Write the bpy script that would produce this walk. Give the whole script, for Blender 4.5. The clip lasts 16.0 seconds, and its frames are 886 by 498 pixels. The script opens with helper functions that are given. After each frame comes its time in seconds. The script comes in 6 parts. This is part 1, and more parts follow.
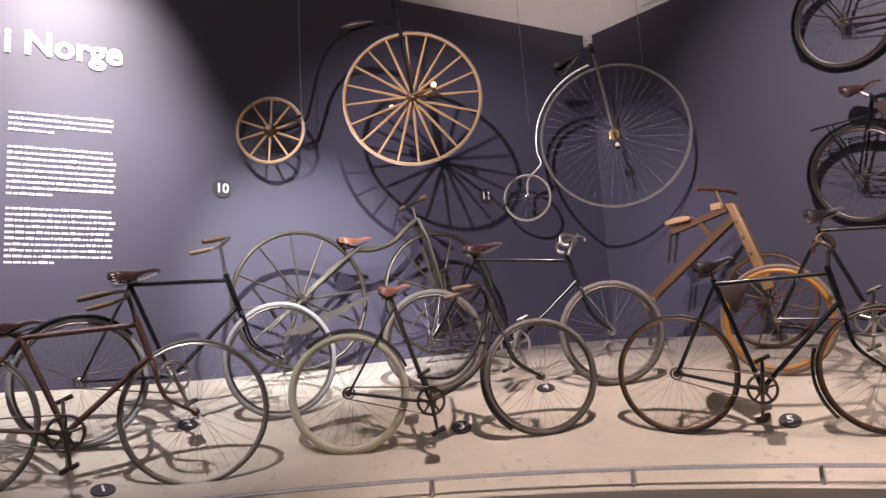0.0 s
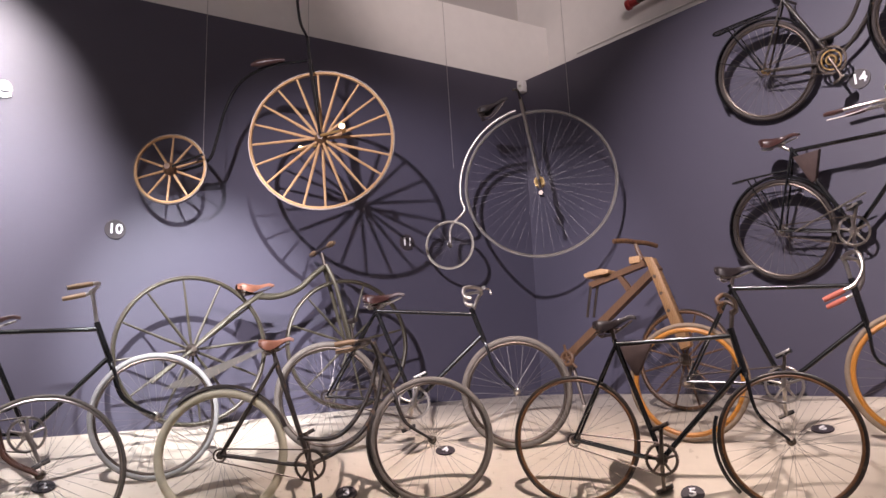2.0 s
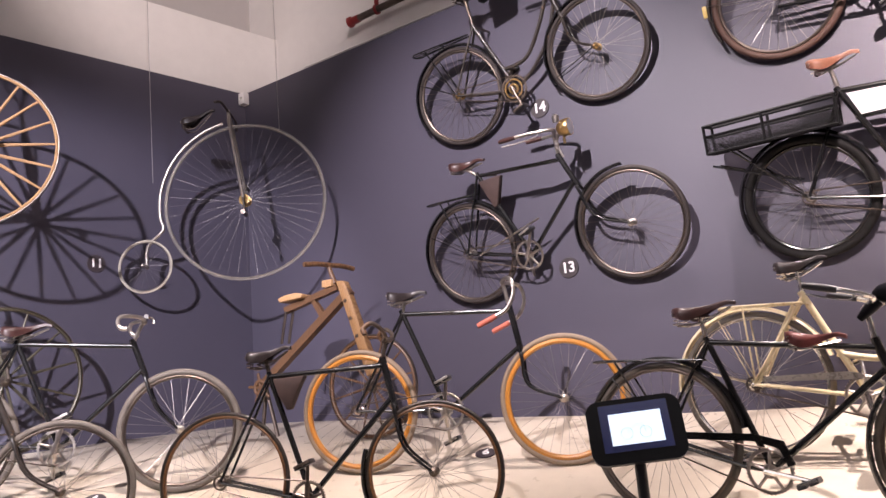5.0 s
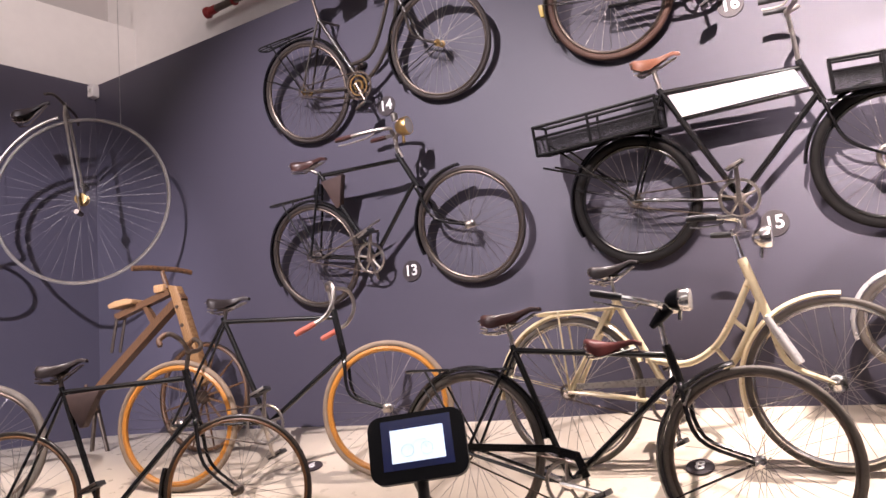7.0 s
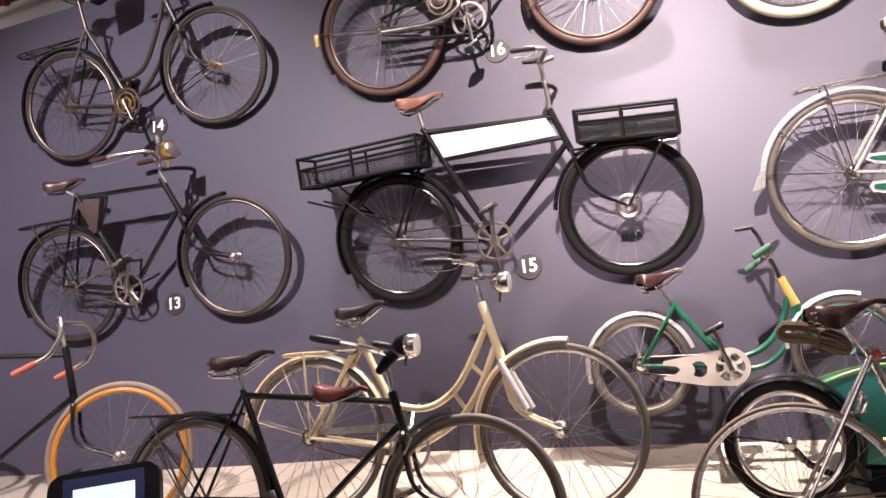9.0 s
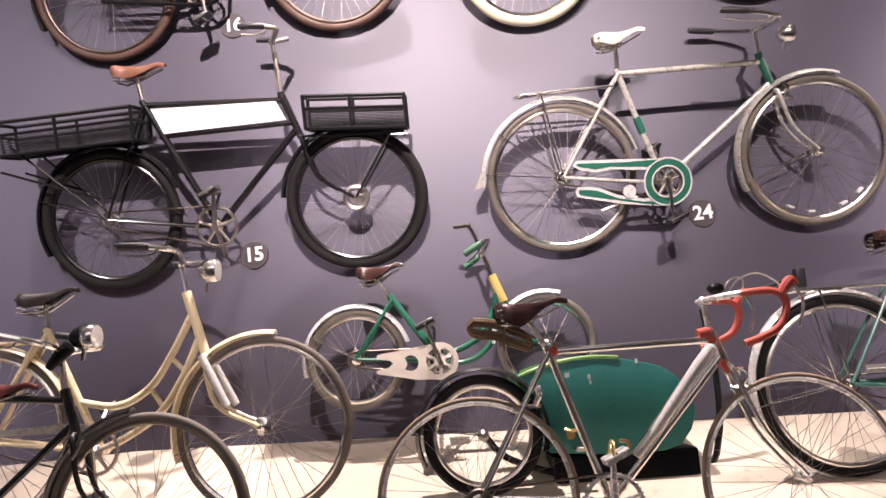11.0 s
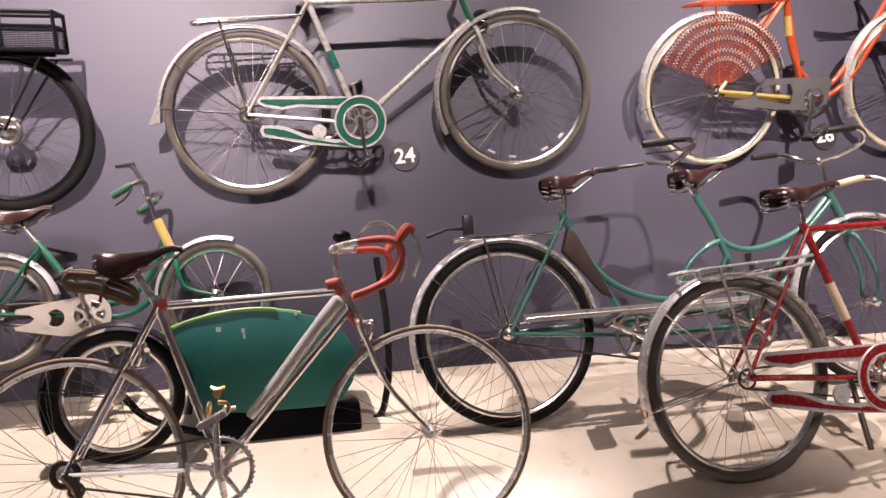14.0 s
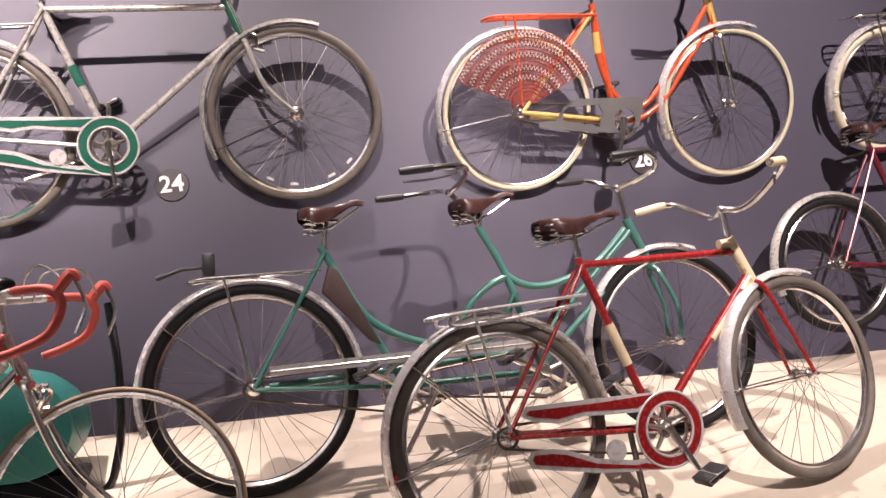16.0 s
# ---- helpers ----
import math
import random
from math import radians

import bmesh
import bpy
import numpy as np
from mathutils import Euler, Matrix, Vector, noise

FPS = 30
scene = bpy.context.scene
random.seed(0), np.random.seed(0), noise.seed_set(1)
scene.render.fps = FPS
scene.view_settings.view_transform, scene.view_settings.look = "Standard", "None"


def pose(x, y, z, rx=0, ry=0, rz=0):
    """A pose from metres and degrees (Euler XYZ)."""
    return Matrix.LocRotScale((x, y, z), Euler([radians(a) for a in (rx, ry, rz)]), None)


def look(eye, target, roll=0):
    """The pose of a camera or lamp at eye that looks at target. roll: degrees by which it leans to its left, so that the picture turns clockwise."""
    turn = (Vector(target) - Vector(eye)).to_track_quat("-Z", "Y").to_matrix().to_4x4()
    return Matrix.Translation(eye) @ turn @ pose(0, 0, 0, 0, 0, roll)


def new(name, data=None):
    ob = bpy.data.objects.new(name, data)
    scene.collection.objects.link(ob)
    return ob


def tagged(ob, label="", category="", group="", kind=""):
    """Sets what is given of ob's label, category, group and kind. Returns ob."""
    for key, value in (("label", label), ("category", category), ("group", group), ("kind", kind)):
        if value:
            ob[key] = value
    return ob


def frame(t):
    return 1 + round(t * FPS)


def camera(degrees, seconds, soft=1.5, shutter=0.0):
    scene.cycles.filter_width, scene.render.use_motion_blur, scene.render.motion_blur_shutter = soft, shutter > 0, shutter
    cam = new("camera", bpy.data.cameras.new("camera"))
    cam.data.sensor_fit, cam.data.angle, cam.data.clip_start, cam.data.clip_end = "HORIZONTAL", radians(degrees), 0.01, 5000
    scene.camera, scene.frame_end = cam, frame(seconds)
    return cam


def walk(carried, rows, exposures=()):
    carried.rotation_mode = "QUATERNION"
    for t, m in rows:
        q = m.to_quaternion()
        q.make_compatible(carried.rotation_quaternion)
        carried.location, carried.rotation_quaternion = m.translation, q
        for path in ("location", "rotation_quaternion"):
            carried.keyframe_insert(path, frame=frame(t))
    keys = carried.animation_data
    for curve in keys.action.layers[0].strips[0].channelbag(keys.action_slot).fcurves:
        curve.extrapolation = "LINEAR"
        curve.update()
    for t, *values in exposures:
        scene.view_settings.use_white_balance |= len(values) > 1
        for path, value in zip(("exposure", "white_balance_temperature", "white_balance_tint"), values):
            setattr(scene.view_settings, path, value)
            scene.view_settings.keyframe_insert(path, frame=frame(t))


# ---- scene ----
cam = camera(60.6, 16.0)
PATH = [
    (0, (4.206, -5.762, 1.233), (2.728, -4.45, 1.542), -3.2),
    (0.5, (4.255, -5.644, 1.242), (2.82, -4.289, 1.562), -3.9),
    (1, (4.349, -5.483, 1.27), (2.885, -4.163, 1.608), -3.8),
    (1.5, (4.392, -5.367, 1.297), (2.934, -4.048, 1.661), -2.9),
    (2, (4.362, -5.205, 1.32), (2.934, -3.866, 1.73), -2.2),
    (2.5, (4.396, -5.084, 1.315), (3.021, -3.698, 1.746), -2.2),
    (3, (4.489, -4.965, 1.334), (3.205, -3.487, 1.741), -3.4),
    (3.5, (4.607, -4.849, 1.353), (3.369, -3.337, 1.778), -3.6),
    (4, (4.706, -4.739, 1.357), (3.55, -3.174, 1.821), -3.9),
    (4.2, (4.721, -4.69, 1.361), (3.6, -3.098, 1.819), -4.0),
    (6.3, (5.166, -4.216, 1.414), (4.136, -2.544, 1.795), -5.6),
    (6.5, (5.193, -4.183, 1.416), (4.175, -2.504, 1.798), -5.7),
    (7, (5.271, -4.055, 1.401), (4.367, -2.314, 1.789), -6.1),
    (7.5, (5.319, -3.936, 1.416), (4.509, -2.148, 1.802), -6.2),
    (8, (5.378, -3.861, 1.411), (4.701, -2.023, 1.814), -6.3),
    (8.5, (5.514, -3.795, 1.422), (4.923, -1.927, 1.824), -6.8),
    (9, (5.676, -3.756, 1.428), (5.133, -1.876, 1.841), -6.6),
    (9.5, (5.818, -3.708, 1.422), (5.36, -1.807, 1.842), -6.5),
    (9.7, (5.847, -3.697, 1.422), (5.449, -1.782, 1.838), -6.6),
    (11.8, (6.21, -3.566, 1.394), (6.278, -1.584, 1.654), -6.9),
    (12, (6.294, -3.575, 1.38), (6.356, -1.591, 1.626), -6.7),
    (12.5, (6.436, -3.582, 1.371), (6.511, -1.592, 1.557), -6.5),
    (13, (6.582, -3.514, 1.369), (6.734, -1.526, 1.529), -6.6),
    (13.5, (6.702, -3.446, 1.358), (6.905, -1.462, 1.506), -6.7),
    (14, (6.839, -3.407, 1.342), (7.113, -1.43, 1.477), -7.7),
    (14.5, (7.045, -3.401, 1.342), (7.313, -1.424, 1.489), -8.6),
    (15, (7.228, -3.368, 1.329), (7.499, -1.392, 1.471), -9.1),
    (15.5, (7.397, -3.268, 1.333), (7.713, -1.298, 1.483), -9.1),
    (16, (7.56, -3.178, 1.335), (7.991, -1.232, 1.503), -8.8),
]
walk(cam, [(t, look(eye, target, roll)) for t, eye, target, roll in PATH],
     [(0, -0.40), (1.5, -0.24), (2.5, 0.1), (4, 0.28), (6.5, 0.36), (8, 0.24), (9.5, 0.2), (12, -0.02), (13.5, -0.2), (15, -0.15), (16, 0.0)])

# ---- light: ceiling spots of the gallery, aimed at wall and platform, plus added fill ----
world = bpy.data.worlds.new("world")
scene.world = world
world.use_nodes = True
world.node_tree.nodes["Background"].inputs[0].default_value = (0.9, 0.85, 0.95, 1)
world.node_tree.nodes["Background"].inputs[1].default_value = 0.009


def spot(eye, target, watts, angle, colour=(1.0, 0.86, 0.78), blend=0.7, size=0.04):
    data = bpy.data.lights.new("gallery_or_fill_spot", "SPOT")
    data.energy, data.spot_size, data.spot_blend, data.shadow_soft_size, data.color = watts, radians(angle), blend, size, colour
    new("gallery_or_fill_spot", data).matrix_world = look(eye, target)


def fill_light(eye, target, watts, w, h, colour=(1.0, 0.9, 0.86)):
    data = bpy.data.lights.new("added_fill_panel", "AREA")
    data.shape, data.size, data.size_y, data.energy, data.color = "RECTANGLE", w, h, watts, colour
    new("added_fill_panel", data).matrix_world = look(eye, target)


COOL, WARM = (1.0, 0.875, 0.93), (1.0, 0.835, 0.82)
# far track, behind the visitor: lights the walls and what hangs on them
spot((4.2, -8.1, 5.15), (0.2, -1.7, 2.4), 3600, 27, (0.96, 0.88, 0.99), 0.7, 0.09)
spot((3.3, -5.0, 5.15), (2.6, 0.0, 2.6), 1800, 46, COOL, 0.9, 0.03)
spot((6.0, -5.1, 5.15), (5.75, 0.0, 3.15), 3600, 41, (1.0, 0.82, 0.81), 1.0, 0.03)
spot((7.5, -5.2, 5.15), (7.7, 0.0, 2.35), 1500, 32, WARM, 0.9, 0.03)
spot((9.9, -5.2, 5.15), (9.7, 0.0, 1.6), 2500, 38, WARM, 0.8, 0.03)
# added wash lamp without a known fixture, brightens the white wall over the corner
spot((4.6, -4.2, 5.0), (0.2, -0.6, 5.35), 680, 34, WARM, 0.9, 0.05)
# wall text, the wall below it and the boneshaker
spot((0.75, -4.9, 5.15), (-0.98, -4.5, 3.2), 1900, 48, (1.0, 0.90, 0.90), 1.0)
spot((1.5, -5.4, 5.15), (-0.85, -3.95, 1.6), 1200, 45, (0.95, 0.91, 1.0), 0.8, 0.03)
spot((3.4, -4.6, 5.15), (-0.6, -2.75, 1.75), 3700, 24, (0.93, 0.92, 1.0), 0.8, 0.03)
# near track above the platform
spot((2.5, -2.8, 5.15), (1.8, -2.4, 0.9), 1020, 50, WARM, 0.8, 0.03)
spot((4.1, -1.0, 5.15), (3.8, -1.0, 0.9), 500, 52, WARM, 0.6, 0.03)
spot((6.0, -0.68, 5.15), (5.7, -0.9, 0.7), 1450, 54, WARM, 0.6, 0.03)
spot((8.6, -0.9, 5.15), (8.6, -0.9, 0.7), 900, 54, WARM, 0.6, 0.03)
# broad unseen fill lamp, added to lift the overall brightness
fill_light((4.5, -6.5, 5.2), (3.5, -2.0, 3.4), 70, 7.0, 2.5, (1.0, 0.9, 0.92))

# ---- materials ----


def mat(name, colour, rough=0.5, metal=0.0, vary=0.15, scale=6.0, bump=0.0, bump_scale=60.0, coat=0.0, wear=None, emit=0.0):
    m = bpy.data.materials.new(name)
    m.use_nodes = True
    nt = m.node_tree
    b = nt.nodes["Principled BSDF"]
    tc = nt.nodes.new("ShaderNodeTexCoord")
    big = nt.nodes.new("ShaderNodeTexNoise")
    big.inputs["Scale"].default_value, big.inputs["Detail"].default_value = scale, 5
    nt.links.new(tc.outputs["Object"], big.inputs["Vector"])
    fine = nt.nodes.new("ShaderNodeTexNoise")
    fine.inputs["Scale"].default_value, fine.inputs["Detail"].default_value = scale * 9, 3
    nt.links.new(tc.outputs["Object"], fine.inputs["Vector"])
    add = nt.nodes.new("ShaderNodeMath")
    add.operation = "MULTIPLY_ADD"
    nt.links.new(fine.outputs[0], add.inputs[0])
    add.inputs[1].default_value = 0.45
    nt.links.new(big.outputs[0], add.inputs[2])
    ramp = nt.nodes.new("ShaderNodeValToRGB")
    lo = tuple(c * (1 - vary) for c in colour)
    hi = tuple(min(1, c * (1 + vary)) for c in colour)
    ramp.color_ramp.elements[0].position, ramp.color_ramp.elements[1].position = 0.45, 1.0
    ramp.color_ramp.elements[0].color, ramp.color_ramp.elements[1].color = (*lo, 1), (*hi, 1)
    nt.links.new(add.outputs[0], ramp.inputs[0])
    last = ramp.outputs[0]
    if wear:
        spots = nt.nodes.new("ShaderNodeTexNoise")
        spots.inputs["Scale"].default_value, spots.inputs["Detail"].default_value = 38, 6
        nt.links.new(tc.outputs["Object"], spots.inputs["Vector"])
        cut = nt.nodes.new("ShaderNodeValToRGB")
        cut.color_ramp.elements[0].position, cut.color_ramp.elements[1].position = 0.60, 0.68
        nt.links.new(spots.outputs[0], cut.inputs[0])
        mix = nt.nodes.new("ShaderNodeMix")
        mix.data_type = "RGBA"
        nt.links.new(cut.outputs[0], mix.inputs[0])
        nt.links.new(last, mix.inputs[6])
        mix.inputs[7].default_value = (*wear, 1)
        last = mix.outputs[2]
    nt.links.new(last, b.inputs["Base Color"])
    b.inputs["Metallic"].default_value = metal
    rr = nt.nodes.new("ShaderNodeMapRange")
    rr.inputs[3].default_value, rr.inputs[4].default_value = max(0.03, rough - 0.1), min(1, rough + 0.12)
    nt.links.new(fine.outputs[0], rr.inputs[0])
    nt.links.new(rr.outputs[0], b.inputs["Roughness"])
    b.inputs["Coat Weight"].default_value = coat
    b.inputs["Coat Roughness"].default_value = 0.15
    if bump:
        bn = nt.nodes.new("ShaderNodeTexNoise")
        bn.inputs["Scale"].default_value, bn.inputs["Detail"].default_value = bump_scale, 4
        nt.links.new(tc.outputs["Object"], bn.inputs["Vector"])
        bp = nt.nodes.new("ShaderNodeBump")
        bp.inputs["Strength"].default_value, bp.inputs["Distance"].default_value = bump, 0.01
        nt.links.new(bn.outputs[0], bp.inputs["Height"])
        nt.links.new(bp.outputs[0], b.inputs["Normal"])
    if emit:
        nt.links.new(last, b.inputs["Emission Color"])
        b.inputs["Emission Strength"].default_value = emit
    return m


def wood(name, a, c, rough=0.5, scale=3.0):
    m = mat(name, a, rough, 0, 0.2, 8, 0.15, 90)
    nt = m.node_tree
    tc = nt.nodes.new("ShaderNodeTexCoord")
    mp = nt.nodes.new("ShaderNodeMapping")
    mp.inputs["Scale"].default_value = (scale, scale, scale)
    wv = nt.nodes.new("ShaderNodeTexWave")
    wv.inputs["Scale"].default_value, wv.inputs["Distortion"].default_value, wv.inputs["Detail"].default_value = 7, 9, 4
    nt.links.new(tc.outputs["Object"], mp.inputs[0])
    nt.links.new(mp.outputs[0], wv.inputs[0])
    rp = nt.nodes.new("ShaderNodeValToRGB")
    rp.color_ramp.elements[0].color, rp.color_ramp.elements[1].color = (*c, 1), (*a, 1)
    nt.links.new(wv.outputs[0], rp.inputs[0])
    nt.links.new(rp.outputs[0], nt.nodes["Principled BSDF"].inputs["Base Color"])
    return m


WALL = mat("navy_wall_paint", (0.066, 0.060, 0.0885), 0.47, 0, 0.035, 1.3, 0.025, 220)
even = [n for n in WALL.node_tree.nodes if n.type == "MAP_RANGE"][0]
even.inputs[3].default_value, even.inputs[4].default_value = 0.50, 0.53
WHITE = mat("white_plaster", (0.80, 0.77, 0.75), 0.8, 0, 0.05, 1.2, 0.05, 150)
GREYCEIL = mat("grey_ceiling", (0.5, 0.47, 0.46), 0.85, 0, 0.05, 1.2)
BEIGE = mat("beige_platform_linoleum", (0.61, 0.53, 0.425), 0.30, 0, 0.09, 1.7, 0.03, 160)
EDGE = mat("platform_edge_board", (0.50, 0.43, 0.36), 0.55, 0, 0.08, 3)
FLOORG = mat("dark_grey_floor", (0.10, 0.10, 0.115), 0.45, 0, 0.12, 2.5, 0.03, 120)
BLACK = mat("black_enamel", (0.009, 0.009, 0.010), 0.22, 0, 0.25, 7, 0, 60, 0.3, (0.024, 0.018, 0.014))
DKBROWN = mat("aged_dark_enamel", (0.030, 0.024, 0.020), 0.38, 0, 0.3, 8, 0.05, 90, 0.2, (0.10, 0.06, 0.035))
RUST = mat("rust_brown_enamel", (0.10, 0.045, 0.030), 0.5, 0, 0.3, 8, 0.1, 80, 0.1, (0.17, 0.08, 0.045))
CREAM = mat("cream_enamel", (0.80, 0.68, 0.44), 0.32, 0, 0.08, 6, 0, 60, 0.4, (0.55, 0.40, 0.20))
GREEN = mat("green_enamel", (0.013, 0.12, 0.068), 0.3, 0, 0.15, 6, 0, 60, 0.4, (0.03, 0.12, 0.07))
TEAL = mat("teal_enamel", (0.055, 0.185, 0.15), 0.32, 0, 0.12, 6, 0, 60, 0.4, (0.10, 0.20, 0.16))
TEALBOX = mat("teal_painted_plywood", (0.020, 0.175, 0.155), 0.45, 0, 0.10, 3, 0.05, 90, 0.1, (0.02, 0.15, 0.14))
LIME = mat("lime_green_paint", (0.22, 0.42, 0.12), 0.45, 0, 0.12, 5)
RED = mat("deep_red_enamel", (0.29, 0.017, 0.018), 0.25, 0, 0.15, 6, 0, 60, 0.5)
DKRED = mat("dark_red_enamel", (0.13, 0.012, 0.025), 0.3, 0, 0.15, 6, 0, 60, 0.4)
ORANGE = mat("orange_enamel", (0.58, 0.085, 0.025), 0.3, 0, 0.10, 6, 0, 60, 0.4)
YELLOW = mat("yellow_enamel", (0.62, 0.46, 0.14), 0.32, 0, 0.12, 6, 0, 60, 0.4)
PALE = mat("pale_grey_enamel", (0.50, 0.48, 0.44), 0.28, 0.3, 0.10, 6, 0, 60, 0.4, (0.35, 0.33, 0.28))
DKGREEN = mat("dark_green_enamel", (0.02, 0.12, 0.08), 0.3, 0, 0.1, 6, 0, 60, 0.4)
CHROME = mat("chrome", (0.80, 0.78, 0.75), 0.17, 1.0, 0.12, 14)
STEEL = mat("dull_nickel_steel", (0.50, 0.46, 0.42), 0.38, 1.0, 0.25, 12, 0.05, 120)
DKSTEEL = mat("dark_patinated_steel", (0.16, 0.13, 0.11), 0.45, 1.0, 0.3, 12, 0.08, 120)
ALU = mat("polished_aluminium", (0.76, 0.74, 0.72), 0.26, 0.5, 0.07, 2.5)
BRASS = mat("aged_brass", (0.62, 0.42, 0.18), 0.35, 1.0, 0.2, 12)
IRON = mat("olive_painted_iron", (0.070, 0.060, 0.040), 0.42, 0.3, 0.3, 9, 0.1, 90)
OLDTYRE = mat("aged_brown_black_rubber", (0.040, 0.032, 0.030), 0.6, 0, 0.25, 14, 0.12, 220)
RUBBER = mat("grey_black_rubber", (0.013, 0.012, 0.012), 0.68, 0, 0.2, 20, 0.15, 260)
GREYTYRE = mat("worn_grey_rubber", (0.135, 0.115, 0.096), 0.7, 0, 0.22, 16, 0.15, 260)
WHITETYRE = mat("greyish_white_rubber", (0.36, 0.35, 0.335), 0.68, 0, 0.18, 14, 0.1, 200)
CREAMTYRE = mat("cream_rubber", (0.60, 0.55, 0.40), 0.65, 0, 0.12, 14, 0.1, 200)
BROWNTYRE = mat("brown_rubber", (0.085, 0.043, 0.031), 0.65, 0, 0.2, 14, 0.1, 200)
TANTYRE = mat("tan_rubber", (0.26, 0.19, 0.13), 0.65, 0, 0.2, 14, 0.1, 200)
ORANGERIM = wood("varnished_orange_wood", (0.62, 0.28, 0.05), (0.45, 0.17, 0.03), 0.35, 6)
BROWNRIM = wood("brown_wood_rim", (0.20, 0.095, 0.035), (0.10, 0.045, 0.02), 0.4, 6)
ASH = wood("pale_ash_wood", (0.55, 0.34, 0.17), (0.36, 0.20, 0.095), 0.5, 5)
OAK = wood("brown_oak_wood", (0.165, 0.082, 0.038), (0.08, 0.04, 0.019), 0.5, 4)
GREYWOOD = mat("weathered_grey_wood", (0.070, 0.060, 0.050), 0.65, 0, 0.3, 9, 0.2, 60, 0, (0.14, 0.11, 0.085))
PLANK = wood("light_pine_wood", (0.38, 0.22, 0.10), (0.26, 0.14, 0.06), 0.5, 4)
GRIPWOOD = wood("worn_grip_wood", (0.22, 0.135, 0.07), (0.12, 0.07, 0.035), 0.5, 10)
LEATHER = mat("brown_leather", (0.055, 0.022, 0.019), 0.34, 0, 0.3, 18, 0.2, 120, 0.15)
TANLEATHER = mat("tan_leather", (0.23, 0.095, 0.058), 0.4, 0, 0.25, 18, 0.2, 120, 0.1)
BLACKLEATHER = mat("black_leather", (0.030, 0.022, 0.022), 0.42, 0, 0.3, 18, 0.2, 120, 0.15)
REDLEATHER = mat("red_brown_leather", (0.14, 0.032, 0.028), 0.4, 0, 0.25, 18, 0.2, 120, 0.1)
CREAMVINYL = mat("cream_vinyl", (0.66, 0.60, 0.52), 0.45, 0, 0.1, 18, 0.05, 120)
GREENGRIP = mat("green_rubber_grip", (0.035, 0.12, 0.065), 0.6, 0, 0.1, 18)
REDTAPE = mat("coral_red_bar_tape", (0.50, 0.080, 0.058), 0.55, 0, 0.12, 30, 0.2, 200)
REDGRIP = mat("faded_red_grip", (0.50, 0.13, 0.085), 0.6, 0, 0.15, 20)
CREAMGRIP = mat("cream_plastic_grip", (0.70, 0.58, 0.38), 0.45, 0, 0.1, 20)
BLACKGRIP = mat("black_plastic", (0.02, 0.02, 0.022), 0.4, 0, 0.2, 20)
LENS = mat("lamp_glass", (0.75, 0.73, 0.68), 0.1, 0.3, 0.1, 20, 0, 60, 0.6)
REFLECT = mat("red_reflector", (0.45, 0.02, 0.02), 0.2, 0, 0.1, 20, 0, 60, 0.5)
PAPER = mat("white_enamel_sign", (0.82, 0.80, 0.80), 0.4, 0, 0.03, 8, 0, 60, 0.2)
LETTER = mat("white_letter_vinyl", (0.85, 0.83, 0.84), 0.5, 0, 0.02, 8)
DISC = mat("dark_label_disc", (0.040, 0.030, 0.034), 0.45, 0, 0.1, 20)
GLOSSBLACK = mat("black_glossy_plastic", (0.006, 0.006, 0.008), 0.34, 0, 0.1, 20)
SCREEN = mat("tablet_screen", (0.72, 0.82, 1.0), 0.2, 0, 0.02, 3, 0, 60, 0, None, 0.85)
SCREENDARK = mat("tablet_screen_border", (0.02, 0.03, 0.13), 0.2, 0, 0.05, 3, 0, 60, 0, None, 0.07)
NAVYLINE = mat("screen_drawing", (0.30, 0.40, 0.62), 0.3, 0, 0.02, 3, 0, 60, 0, None, 0.8)
PALETYRE = mat("pale_solid_rubber", (0.44, 0.40, 0.33), 0.55, 0, 0.15, 16, 0.1, 200)
DKTYRE = mat("grey_solid_rubber", (0.17, 0.155, 0.145), 0.6, 0, 0.2, 16, 0.1, 200)
SILVER = mat("silver_paint", (0.50, 0.48, 0.46), 0.35, 0.35, 0.12, 9, 0.03, 90, 0.2, (0.35, 0.32, 0.29))
SILVERWHITE = mat("silver_white_enamel", (0.66, 0.64, 0.62), 0.28, 0.15, 0.06, 4, 0, 60, 0.3)
GUARDGREY = mat("brushed_grey_guard", (0.21, 0.205, 0.20), 0.38, 0.4, 0.12, 9, 0.03, 90, 0.2)
BLACKIRON = mat("matt_black_iron", (0.008, 0.008, 0.009), 0.6, 0, 0.2, 20)
PUMPALU = mat("bright_aluminium", (0.72, 0.70, 0.67), 0.3, 0.3, 0.1, 12)
FINESPOKE = mat("thin_nickel_spoke", (0.10, 0.095, 0.095), 0.42, 1.0, 0.2, 20)
SPOKE = mat("spoke_steel", (0.36, 0.33, 0.31), 0.34, 1.0, 0.2, 20)
WIRE = mat("steel_wire", (0.46, 0.44, 0.44), 0.40, 1.0, 0.1, 20)
PIPERED = mat("red_pipe_paint", (0.27, 0.022, 0.022), 0.4, 0, 0.1, 10)
RAILMAT = mat("brushed_steel_rail", (0.62, 0.60, 0.62), 0.3, 1.0, 0.1, 15)
CROCHET = mat("rust_red_yarn", (0.27, 0.052, 0.034), 0.85, 0, 0.2, 30, 0.2, 200)
CANVAS = mat("dark_brown_canvas", (0.062, 0.038, 0.034), 0.75, 0, 0.25, 16, 0.25, 180)

for dull, level in ((GLOSSBLACK, 0.15), (RUBBER, 0.2), (BLACKIRON, 0.2), (OLDTYRE, 0.3)):
    dull.node_tree.nodes["Principled BSDF"].inputs["Specular IOR Level"].default_value = level

# ---- mesh helpers ----
V = Vector


